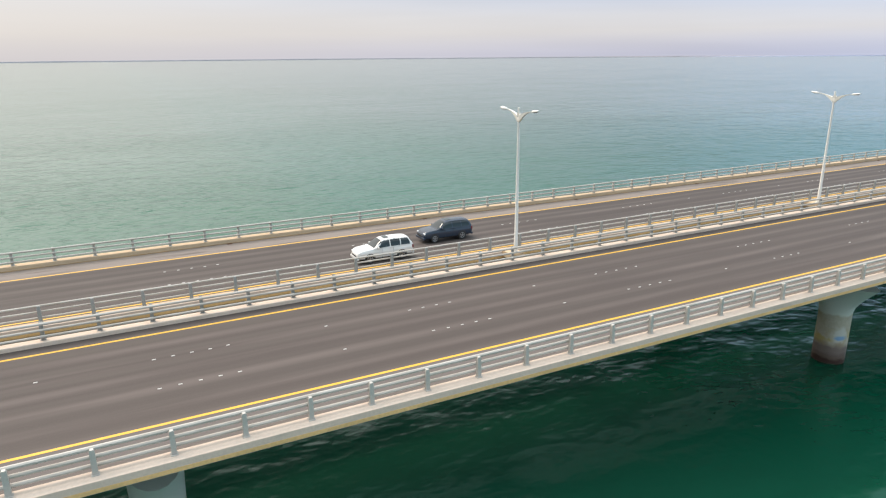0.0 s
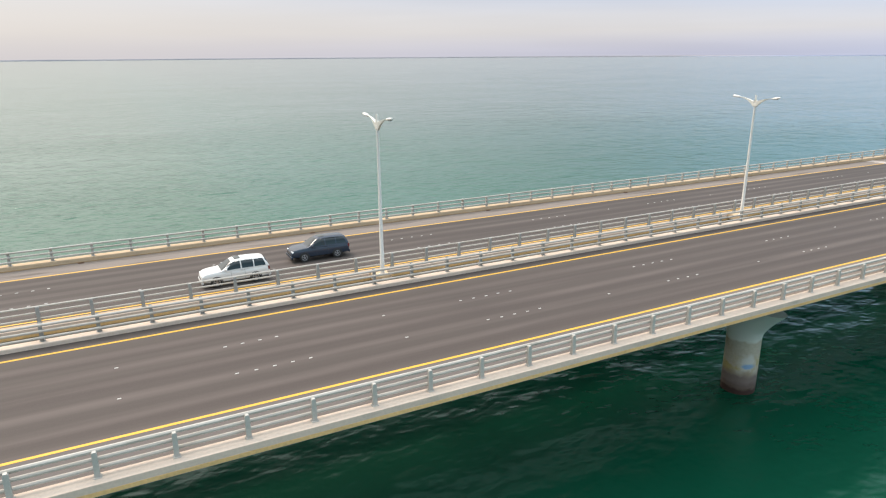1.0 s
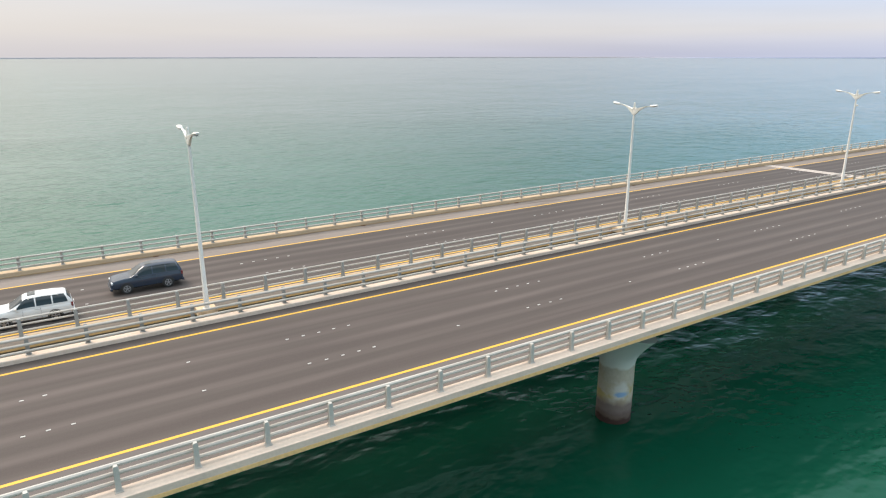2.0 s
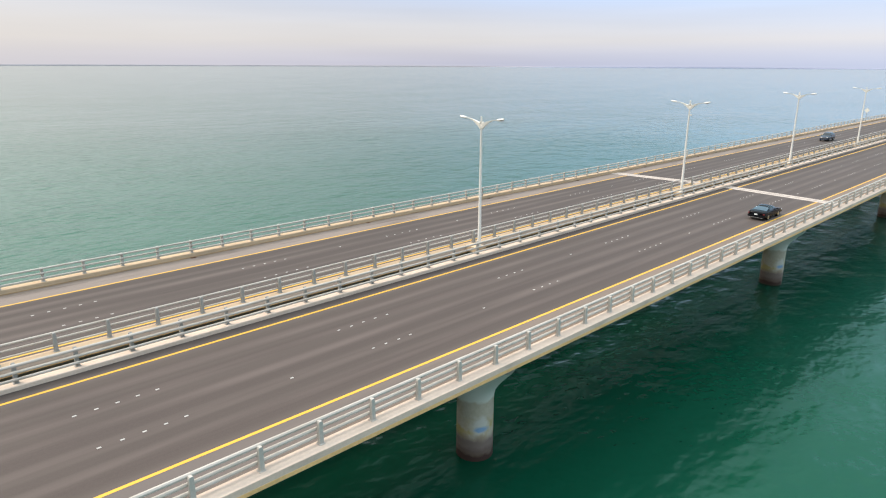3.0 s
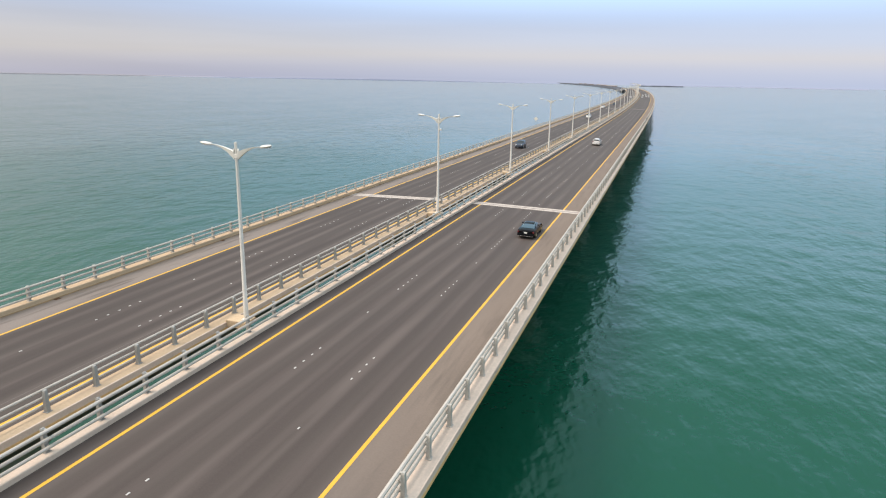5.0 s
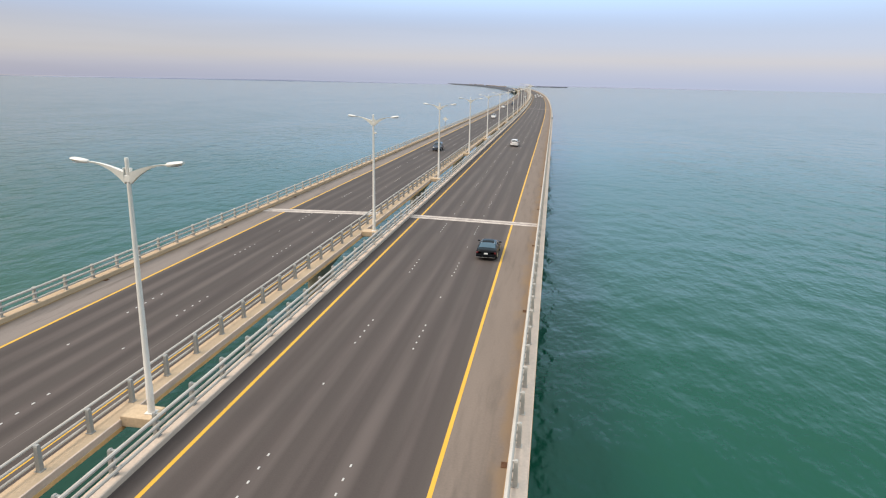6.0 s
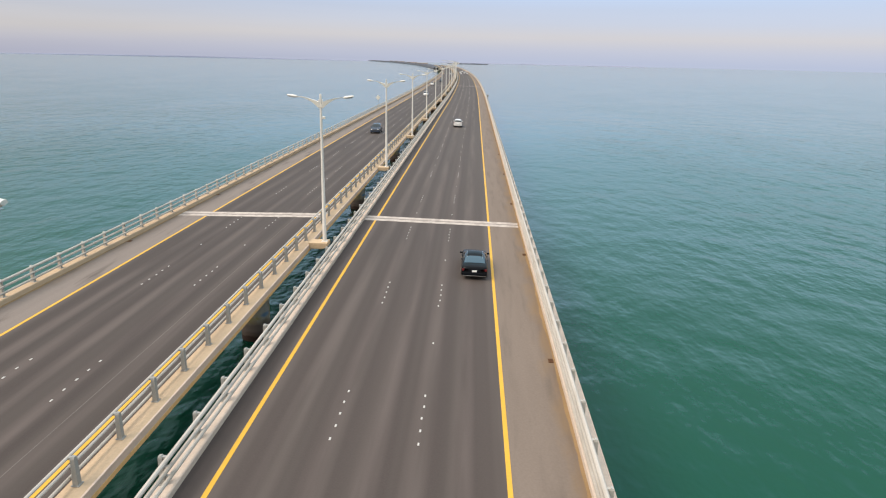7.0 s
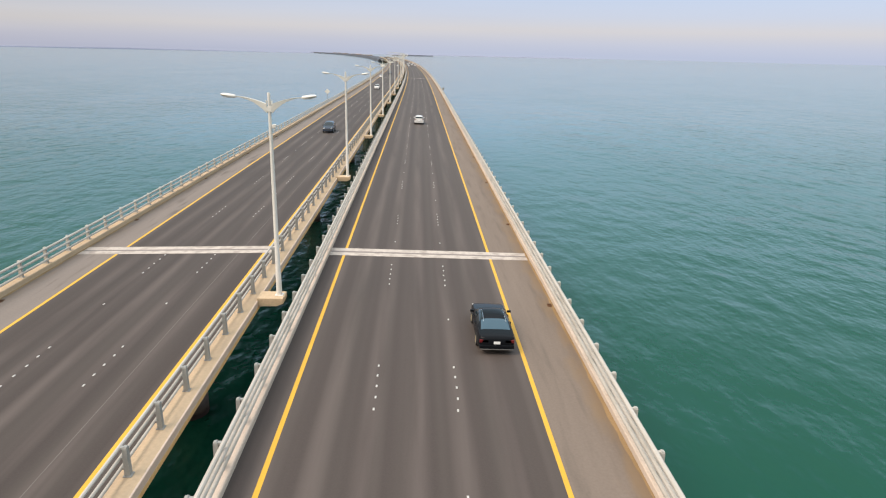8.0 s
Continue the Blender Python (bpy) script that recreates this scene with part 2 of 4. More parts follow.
RAIL = material("dull_galvanised_rail", (0.44, 0.405, 0.36), 0.65, 0.0, spec=0.25, vary=0.10, scale=(1, 0.3, 1), fine=12, second=(0.33, 0.29, 0.24), amount=0.7, spread=(0.48, 0.72))
PALE_POST = material("pale_galvanised_post", (0.42, 0.395, 0.355), 0.55, 0.1, vary=0.12, fine=12, spec=0.3)
POST = material("grey_galvanised_post", (0.29, 0.287, 0.27), 0.55, 0.1, vary=0.12, fine=12, spec=0.3)
JOINT = material("joint_mortar", (0.46, 0.40, 0.35), 0.85, vary=0.15, scale=(1, 1, 1), fine=9, bump=0.2, second=(0.22, 0.18, 0.155), amount=0.6)
RUBBER = material("joint_rubber", (0.19, 0.16, 0.145), 0.8, vary=0.1)
RUST = material("rusted_drain_iron", (0.12, 0.06, 0.03), 0.9, 0.2, vary=0.3, fine=30)
LAMP = material("white_painted_steel", (0.66, 0.63, 0.58), 0.4, 0.0, vary=0.06, scale=(1, 1, 0.15), fine=6)
CREAM = material("cream_painted_steel", (0.70, 0.67, 0.61), 0.45, 0.0, vary=0.06, fine=6)
LENS = material("lamp_lens_glass", (0.55, 0.58, 0.60), 0.15, vary=0.05)
DARK = material("black_rubber", (0.02, 0.02, 0.02), 0.7, vary=0.1)
BLACK_PAINT = material("black_car_paint", (0.008, 0.009, 0.011), 0.2, 0.0, vary=0.05, spec=0.15)
WHITE_PAINT = material("white_car_paint", (0.60, 0.585, 0.565), 0.22, 0.0, vary=0.02)
NAVY_PAINT = material("dark_blue_car_paint", (0.025, 0.035, 0.055), 0.2, 0.0, vary=0.05)
GLASS = material("tinted_car_glass", (0.012, 0.02, 0.024), 0.08, 0.0, vary=0.02, spec=0.4)
# blue of the reflected sky put into the rear pane's base colour
SKY_GLASS = material("sky_tinted_car_glass", (0.03, 0.07, 0.10), 0.06, 0.0, vary=0.02, spec=0.5)
BLACK_PAINT.node_tree.nodes["Principled BSDF"].inputs["IOR"].default_value = 1.3
CHROME = material("chrome", (0.7, 0.7, 0.68), 0.15, 1.0, vary=0.02)
GOLD_RIM = material("gold_tinted_alloy", (0.62, 0.52, 0.33), 0.3, 0.7, vary=0.05)
GREY_RIM = material("grey_alloy", (0.35, 0.35, 0.36), 0.35, 0.7, vary=0.05)
RED_LENS = material("red_lamp_lens", (0.13, 0.008, 0.010), 0.3, vary=0.05)
CLEAR_LENS = material("clear_lamp_lens", (0.75, 0.76, 0.76), 0.1, vary=0.03)
PLATE = material("white_number_plate", (0.8, 0.8, 0.78), 0.5, vary=0.03)
# distance haze is put into these base colours, bluing, dulling or paling them
ROCK = material("haze_blued_rock", (0.060, 0.064, 0.080), 0.9, vary=0.3, scale=(0.05, 0.05, 0.2), fine=0.5)
PLASTER = material("haze_dulled_pink_plaster", (0.36, 0.31, 0.30), 0.9, vary=0.08, fine=0.3)
PALE_HAZE_LAND = material("far_haze_paled_land", (0.33, 0.31, 0.33), 1.0, vary=0.03, fine=0.01, spec=0.0)
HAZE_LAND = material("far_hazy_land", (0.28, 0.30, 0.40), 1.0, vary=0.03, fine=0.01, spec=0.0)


def pier_material():
    """Concrete with a dark tide band at the water and pale and blue patches above it."""
    m = material("pier_concrete", (0.50, 0.43, 0.33), 0.85, vary=0.12, scale=(0.7, 0.7, 0.4), fine=5, bump=0.2, spec=0.25,
                 second=(0.36, 0.25, 0.10), amount=0.55, spread=(0.46, 0.66), big=0.6)
    n, l = m.node_tree.nodes, m.node_tree.links
    b = n["Principled BSDF"]
    under = b.inputs["Base Color"].links[0].from_socket
    co, sep, nz = n.new("ShaderNodeTexCoord"), n.new("ShaderNodeSeparateXYZ"), n.new("ShaderNodeTexNoise")
    nz.inputs["Scale"].default_value, nz.inputs["Detail"].default_value = 1.3, 4
    l.new(co.outputs["Object"], sep.inputs[0])
    l.new(co.outputs["Object"], nz.inputs["Vector"])
    wob = n.new("ShaderNodeMath")
    wob.operation = "MULTIPLY_ADD"
    wob.inputs[1].default_value = 0.7
    l.new(nz.outputs["Fac"], wob.inputs[0])
    l.new(sep.outputs["Z"], wob.inputs[2])

    def band(z0, z1, z2, z3, colour, below, gate=None):
        r = n.new("ShaderNodeValToRGB")
        while len(r.color_ramp.elements) < 4:
            r.color_ramp.elements.new(0.5)
        for e, (z, v) in zip(r.color_ramp.elements, ((z0, 0), (z1, 1), (z2, 1), (z3, 0))):
            e.position, e.color = z / 10, (v, v, v, 1)
        s = n.new("ShaderNodeMath")
        s.operation = "MULTIPLY"
        s.inputs[1].default_value = 0.1
        l.new(wob.outputs[0], s.inputs[0])
        l.new(s.outputs[0], r.inputs[0])
        fac = r.outputs[0]
        if gate:
            g, h = n.new("ShaderNodeTexNoise"), n.new("ShaderNodeMapRange")
            g.inputs["Scale"].default_value = gate
            h.inputs["From Min"].default_value, h.inputs["From Max"].default_value = 0.48, 0.60
            l.new(co.outputs["Object"], g.inputs["Vector"])
            l.new(g.outputs["Fac"], h.inputs["Value"])
            k = n.new("ShaderNodeMath")
            k.operation = "MULTIPLY"
            l.new(fac, k.inputs[0])
            l.new(h.outputs[0], k.inputs[1])
            fac = k.outputs[0]
        mx = n.new("ShaderNodeMix")
        mx.data_type = "RGBA"
        mx.inputs["B"].default_value = (*colour, 1)
        l.new(fac, mx.inputs["Factor"])
        l.new(below, mx.inputs["A"])
        return mx.outputs["Result"]

    def patch(centre, size, colour, below, amount):
        """A ragged painted or limed patch about a point of the shaft."""
        sub, div, ln, nz2, add, r = (n.new("ShaderNodeVectorMath"), n.new("ShaderNodeVectorMath"), n.new("ShaderNodeVectorMath"), n.new("ShaderNodeTexNoise"), n.new("ShaderNodeMath"), n.new("ShaderNodeMapRange"))
        sub.operation, div.operation, ln.operation, add.operation = "SUBTRACT", "DIVIDE", "LENGTH", "MULTIPLY_ADD"
        sub.inputs[1].default_value, div.inputs[1].default_value = centre, size
        nz2.inputs["Scale"].default_value, nz2.inputs["Detail"].default_value = 1.6, 4
        add.inputs[1].default_value = 1.5
        r.inputs["From Min"].default_value, r.inputs["From Max"].default_value = 1.9, 1.35
        r.inputs["To Max"].default_value = amount
        l.new(co.outputs["Object"], sub.inputs[0])
        l.new(sub.outputs[0], div.inputs[0])
        l.new(div.outputs[0], ln.inputs[0])
        l.new(co.outputs["Object"], nz2.inputs["Vector"])
        l.new(nz2.outputs["Fac"], add.inputs[0])
        l.new(ln.outputs["Value"], add.inputs[2])
        l.new(add.outputs[0], r.inputs["Value"])
        mx = n.new("ShaderNodeMix")
        mx.data_type = "RGBA"
        mx.inputs["B"].default_value = (*colour, 1)
        l.new(r.outputs[0], mx.inputs["Factor"])
        l.new(below, mx.inputs["A"])
        return mx.outputs["Result"]

    # pale head, lightened further in colour for light thrown up off the water
    c = band(5.0, 5.2, 9.5, 9.9, (0.66, 0.64, 0.56), under)
    c = band(2.0, 2.2, 2.9, 3.9, (0.46, 0.36, 0.16), c, 0.9)
    c = patch((1.25, -0.75, 2.9), (0.75, 0.85, 0.75), (0.62, 0.58, 0.52), c, 0.9)
    c = patch((1.3, -0.6, 2.6), (0.6, 0.6, 0.26), (0.22, 0.36, 0.56), c, 0.9)
    c = band(0.7, 1.2, 1.9, 2.5, (0.20, 0.15, 0.13), c)
    c = band(0.05, 0.06, 0.8, 1.5, (0.055, 0.030, 0.024), c)
    l.new(c, b.inputs["Base Color"])
    return m


PIER = pier_material()


def water_material():
    """Green sea: short choppy waves in gusty patches over a low swell."""
    m = bpy.data.materials.new("green_sea_water")
    m.use_nodes = True
    n, l = m.node_tree.nodes, m.node_tree.links
    b = n["Principled BSDF"]
    b.inputs["IOR"].default_value = 1.38
    b.inputs["Specular Tint"].default_value = (0.15, 0.55, 0.45, 1)
    co = n.new("ShaderNodeTexCoord")

    def noise_of(scale, detail, stretch=(1, 1, 1), turn=0.0, rough=0.5):
        mp, nz = n.new("ShaderNodeMapping"), n.new("ShaderNodeTexNoise")
        mp.inputs["Scale"].default_value, mp.inputs["Rotation"].default_value = stretch, (0, 0, radians(turn))
        nz.inputs["Scale"].default_value, nz.inputs["Detail"].default_value, nz.inputs["Roughness"].default_value = scale, detail, rough
        l.new(co.outputs["Object"], mp.inputs["Vector"])
        l.new(mp.outputs[0], nz.inputs["Vector"])
        return nz.outputs["Fac"]

    def calc(op, a, c):
        k = n.new("ShaderNodeMath")
        k.operation = op
        for i, v in enumerate((a, c)):
            if isinstance(v, (int, float)):
                k.inputs[i].default_value = v
            else:
                l.new(v, k.inputs[i])
        return k.outputs[0]
    mx = n.new("ShaderNodeMix")
    mx.data_type = "RGBA"
    mx.inputs["A"].default_value, mx.inputs["B"].default_value = (0.0042, 0.047, 0.022, 1), (0.0046, 0.058, 0.034, 1)
    l.new(noise_of(0.012, 3), mx.inputs["Factor"])
    # body colour lightened on the far side to stand in for reflected glow
    sep, bank, glow_tone = n.new("ShaderNodeSeparateXYZ"), n.new("ShaderNodeMapRange"), n.new("ShaderNodeMix")
    l.new(co.outputs["Object"], sep.inputs[0])
    bank.interpolation_type = "SMOOTHSTEP"
    bank.inputs["From Min"].default_value, bank.inputs["From Max"].default_value = 0.0, -90.0
    l.new(sep.outputs["X"], bank.inputs["Value"])
    glow_tone.data_type = "RGBA"
    glow_tone.inputs["B"].default_value = (0.0058, 0.068, 0.044, 1)
    tail = n.new("ShaderNodeMapRange")
    tail.interpolation_type = "SMOOTHSTEP"
    tail.inputs["From Min"].default_value, tail.inputs["From Max"].default_value = 45.0, -70.0
    l.new(sep.outputs["Y"], tail.inputs["Value"])
    l.new(calc("MULTIPLY", bank.outputs[0], tail.outputs[0]), glow_tone.inputs["Factor"])
    l.new(mx.outputs["Result"], glow_tone.inputs["A"])
    # colour: bluer past the joint, paler before the near pier to lift bridge shade
    shade = glow_tone.outputs["Result"]
    for y0, y1, amount, colour in ((-40.0, 40.0, 0.35, (0.0038, 0.052, 0.043, 1)), (-70.0, -95.0, 1.0, (0.0105, 0.066, 0.037, 1))):
        along, tone = n.new("ShaderNodeMapRange"), n.new("ShaderNodeMix")
        along.interpolation_type, tone.data_type = "SMOOTHSTEP", "RGBA"
        along.inputs["From Min"].default_value, along.inputs["From Max"].default_value, along.inputs["To Max"].default_value = y0, y1, amount
        l.new(sep.outputs["Y"], along.inputs["Value"])
        tone.inputs["B"].default_value = colour
        l.new(along.outputs[0], tone.inputs["Factor"])
        l.new(shade, tone.inputs["A"])
        shade = tone.outputs["Result"]
    l.new(shade, b.inputs["Base Color"])
    gust = n.new("ShaderNodeMapRange")
    gust.inputs["From Min"].default_value, gust.inputs["From Max"].default_value = 0.36, 0.64
    gust.inputs["To Min"].default_value, gust.inputs["To Max"].default_value = 0.65, 1.2
    l.new(noise_of(0.018, 3, (1, 0.6, 1), 30), gust.inputs["Value"])
    height = calc("MULTIPLY", noise_of(0.13, 1, (1, 0.7, 1), 25), 0.4)
    for scale, detail, stretch, turn, tall in CHOP:
        height = calc("ADD", height, calc("MULTIPLY", calc("MULTIPLY", noise_of(scale, detail, stretch, turn), tall), gust.outputs[0]))
    far, gloss, chop = n.new("ShaderNodeVectorMath"), n.new("ShaderNodeMapRange"), n.new("ShaderNodeMapRange")
    far.operation = "LENGTH"
    l.new(co.outputs["Object"], far.inputs[0])
    for k, a, c, d, e in ((gloss, 110.0, 260.0, 0.22, 0.085), (chop, 300.0, 1500.0, 1.0, 0.7)):
        k.inputs["From Min"].default_value, k.inputs["From Max"].default_value, k.inputs["To Min"].default_value, k.inputs["To Max"].default_value = a, c, d, e
        l.new(far.outputs["Value"], k.inputs["Value"])
    # calmer in the lee of the bridges
    lee = n.new("ShaderNodeMapRange")
    lee.inputs["From Min"].default_value, lee.inputs["From Max"].default_value = 32.0, 100.0
    lee.inputs["To Min"].default_value, lee.inputs["To Max"].default_value = 0.95, 1.7
    l.new(calc("ABSOLUTE", calc("ADD", sep.outputs["X"], 14.0), 0), lee.inputs["Value"])
    l.new(gloss.outputs[0], b.inputs["Roughness"])
    bump = n.new("ShaderNodeBump")
    bump.inputs["Distance"].default_value = 1.0
    bump.inputs["Strength"].default_value = 1.0
    height = calc("MULTIPLY", height, calc("MULTIPLY", chop.outputs[0], lee.outputs[0]))
    l.new(height, bump.inputs["Height"])
    l.new(bump.outputs[0], b.inputs["Normal"])
    return m


# waves: crests a metre, finer detail, stretch, bearing, height
CHOP = ((0.48, 2.0, (1, 0.55, 1), -20, 0.22), (0.45, 2.0, (1, 0.6, 1), 55, 0.165), (1.6, 1.5, (1, 0.7, 1), 10, 0.038))
WATER = water_material()


# ---- building blocks ----
def thing(name, label="", category="", group="", kind="", at=None):
    """An Empty at the base of a thing, which parents its parts."""
    ob = tagged(new(name), label, category, group, kind)
    if at is not None:
        ob.matrix_world = at
    return ob


def mesh_of(bm, mat, smooth=False, name="mesh"):
    me = bpy.data.meshes.new(name)
    bmesh.ops.recalc_face_normals(bm, faces=bm.faces)
    if smooth:
        for e in bm.edges:
            if len(e.link_faces) == 2 and e.calc_face_angle(0.0) > 0.75:
                e.smooth = False
    bm.to_mesh(me)
    bm.free()
    for m in (mat if isinstance(mat, (list, tuple)) else [mat]):
        me.materials.append(m)
    if smooth:
        for p in me.polygons:
            p.use_smooth = True
    return me


def part(name, bm, mat, parent=None, label="", smooth=False):
    me = bm if isinstance(bm, bpy.types.Mesh) else mesh_of(bm, mat, smooth, name)
    ob = new(name, me)
    if parent:
        ob.parent = parent
    return tagged(ob, label)


def box(bm, x0, x1, y0, y1, z0, z1, bevel=0.0, m=None):
    r = bmesh.ops.create_cube(bm, size=1.0)
    vs = r["verts"]
    for v in vs:
        v.co = Vector(((x0 + x1) / 2 + v.co.x * (x1 - x0), (y0 + y1) / 2 + v.co.y * (y1 - y0), (z0 + z1) / 2 + v.co.z * (z1 - z0)))
    if bevel:
        es = list({e for v in vs for e in v.link_edges})
        r = bmesh.ops.bevel(bm, geom=es, offset=bevel, segments=2, profile=0.5, affect="EDGES")
        vs = r["verts"]
    if m is not None:
        bmesh.ops.transform(bm, matrix=m, verts=vs)
    return vs


def loft(bm, rings, close=True):
    """Skin over rings of equally many points."""
    rows = [[bm.verts.new(p) for p in ring] for ring in rings]
    k = len(rows[0])
    for a, b in zip(rows, rows[1:]):
        for i in range(k):
            j = (i + 1) % k
            bm.faces.new((a[i], a[j], b[j], b[i]))
    if close:
        bm.faces.new(rows[0][::-1])
        bm.faces.new(rows[-1])
    return rows


def tube(bm, path, radii, sides=10):
    rings = []
    for i, p in enumerate(path):
        a, b = Vector(path[max(i - 1, 0)]), Vector(path[min(i + 1, len(path) - 1)])
        way = (b - a).normalized()
        u = way.cross(Vector((0, 1, 0.01)))
        u = u.normalized() if u.length > 1e-3 else Vector((1, 0, 0))
        w = way.cross(u).normalized()
        r = radii[i] if isinstance(radii, (list, tuple)) else radii
        rings.append([Vector(p) + u * math.cos(q * 2 * math.pi / sides) * r + w * math.sin(q * 2 * math.pi / sides) * r for q in range(sides)])
    loft(bm, rings)


# ---- the line of the bridges ----
CURVE_FROM, CURVE_RADIUS = 180.0, 15000.0
FALL = 0.0195
SEA = -11.0
BRIDGE_END = 1650.0


def bend(y):
    """How far the line has curved to the side, y metres along."""
    return -max(0.0, y - CURVE_FROM) ** 2 / (2 * CURVE_RADIUS)


def on_line(x, y, z=0.0):
    """A pose on the line, turned with it."""
    return pose(x + bend(y), y, z, 0, 0, math.degrees(max(0.0, y - CURVE_FROM) / CURVE_RADIUS))


LONG = [-420.0, -200.0, 0.0, CURVE_FROM] + [CURVE_FROM + 30.0 * k for k in range(1, 50)]


def sweep(bm, profile, ys=LONG):
    """A closed outline in x and z, drawn along the line."""
    loft(bm, [[Vector((x + bend(y), y, z)) for x, z in profile] for y in ys])


def build_bridge(side, axis, label):
    """One of the two bridges. Its own x runs outwards from the edge line next to the gap; side is +1 where outwards is +x."""
    def X(u):
        return axis + side * u

    def surf(u):
        return -FALL * u

    br = thing("bridge", label, "bridge", "twin bridges", "structure")
    # box girder with cantilever wings
    bm = bmesh.new()
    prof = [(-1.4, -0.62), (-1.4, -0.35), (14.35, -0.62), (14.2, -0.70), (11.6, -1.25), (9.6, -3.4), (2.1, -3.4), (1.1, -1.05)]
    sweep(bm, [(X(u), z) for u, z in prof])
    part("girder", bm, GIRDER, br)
    # asphalt between the edge lines, with the shoulders beside it
    for name, u0, u1, mat in (("carriageway", -0.02, 11.02, ASPHALT if side > 0 else FAR_ASPHALT), ("inner_shoulder", -1.1 if side > 0 else -0.95, -0.02, ASPHALT if side > 0 else FAR_ASPHALT), ("outer_shoulder", 11.02, 14.0, SHOULDER if side > 0 else GREY_SHOULDER)):
        bm = bmesh.new()
        sweep(bm, [(X(u0), surf(u0)), (X(u1), surf(u1)), (X(u1), -0.60), (X(u0), -0.34)])
        part(name, bm, mat, br, "dusty brown shoulder asphalt" if name == "outer_shoulder" else "")
    # drifted sand at the outer kerb
    bm = bmesh.new()
    rows = []
    for y in np.arange(-260, 420, 0.6):
        w = (0.13 if side > 0 else 0.07) + 0.10 * noise.noise(Vector((y * 0.17, side * 3.0, 0))) + 0.09 * noise.noise(Vector((y * 0.9, side, 2)))
        w = max(0.03, w)
        rows.append([(X(14.0 - w) + bend(y), y, surf(14.0 - w) + 0.004), (X(14.0) + bend(y), y, surf(14.0) + 0.05), (X(14.0) + bend(y), y, surf(14.0) - 0.05)])
    loft(bm, [[Vector(p) for p in r] for r in rows])
    part("sand_drift", bm, SAND, br, "drifted sand along the kerb")
    # edge lines
    for u in (0.0 if side > 0 else 0.1, 11.0):
        bm = bmesh.new()
        sweep(bm, [(X(u - 0.10), surf(u - 0.10) + 0.006), (X(u + 0.10), surf(u + 0.10) + 0.006), (X(u + 0.10), surf(u) - 0.02), (X(u - 0.10), surf(u) - 0.02)])
        part("edge_line", bm, YELLOW, br, "yellow painted edge line")
    if side < 0:
        bm = bmesh.new()
        sweep(bm, [(X(1.98), surf(1.98) + 0.004), (X(2.02), surf(2.02) + 0.004), (X(2.02), surf(2.0) - 0.02), (X(1.98), surf(2.0) - 0.02)])
        part("paving_seam", bm, SEAM, br, "thin pale paving seam")
    # raised ledges that carry the railings, their fascias and stained lips
    rails = []
    for u_in, u_out, u_post, off, r_rail in ((-1.1, -1.80, -1.55, 0.27, 0.082) if side > 0 else (-0.95, -1.87, -1.33, 0.22, 0.062), ((14.0, 14.82, 14.32, 0.23, 0.094) if side > 0 else (14.0, 14.82, 14.32, 0.16, 0.078))):
        zt = surf(u_in) + ((0.34 if side > 0 else 0.38) if u_in > 0 else 0.26)
        d = 1 if u_out > u_in else -1
        deep, lip = (0.34, 0.20) if u_in > 0 else (0.36, 0.21)
        bm = bmesh.new()
        sweep(bm, [(X(u_in), surf(u_in) - 0.2), (X(u_in), zt - 0.03), (X(u_in + 0.03 * d), zt), (X(u_out - 0.04 * d), zt), (X(u_out - 0.04 * d), zt - 0.6)])
        part("ledge", bm, LEDGE if side < 0 else PALE_LEDGE, br, "sand-stained concrete ledge under the railing" if side < 0 else "pale concrete ledge under the railing")
        bm = bmesh.new()
        sweep(bm, [(X(u_out - 0.035 * d), zt + 0.004), (X(u_out + 0.02 * d), zt - 0.02), (X(u_out + 0.02 * d), zt - deep), (X(u_out - 0.035 * d), zt - deep)])
        part("fascia", bm, CONCRETE, br, "pale concrete edge beam")
        bm = bmesh.new()
        sweep(bm, [(X(u_out - 0.04 * d), zt - deep - 0.003), (X(u_out + 0.03 * d), zt - deep - 0.003), (X(u_out + 0.03 * d), zt - deep - lip), (X(u_out - 0.5 * d), zt - 0.75)])
        part("drip_lip", bm, LIP, br, "ochre stained lower lip")
        rails.append((u_post, zt, -d, off, r_rail))
    # railings
    for u_post, zt, d, off, r_rail in rails:
        rl = thing("railing")
        rl.parent = br
        tagged(rl, "galvanised bridge railing with three round rails")
        for h, r in ((0.30, r_rail), (0.70, r_rail), (1.09, r_rail + 0.007)):
            bm = bmesh.new()
            c = u_post + d * off
            sweep(bm, [(X(c + r * math.cos(a)), zt + h + r * math.sin(a)) for a in [k * math.pi / 4 + 0.39 for k in range(8)]])
            part("rail", bm, RAIL, rl, smooth=True)
        bm = bmesh.new()
        s = side * d
        web = [(0.10, 0.11, 0.0), (0.095, 0.11, 0.30), (0.085, 0.105, 0.80), (0.08, 0.10, 1.10)]
        loft(bm, [[Vector((-a, -b, z)), Vector((a, -b, z)), Vector((a, b, z)), Vector((-a, b, z))] for a, b, z in web]
             + [[Vector((-0.055 - s * 0.02, -0.07, 1.17 - s * 0.012)), Vector((0.055 - s * 0.02, -0.07, 1.17 + s * 0.012)), Vector((0.055 - s * 0.02, 0.07, 1.17 + s * 0.012)), Vector((-0.055 - s * 0.02, 0.07, 1.17 - s * 0.012))]])
        box(bm, -0.15, 0.15, -0.16, 0.16, 0.0, 0.035)
        for h in (0.30, 0.70, 1.09):
            box(bm, min(0, s * off), max(0, s * off), -0.06, 0.06, h - 0.05, h + 0.05)
        steel = PALE_POST if u_post > 0 else POST
        me = mesh_of(bm, steel, name="post")
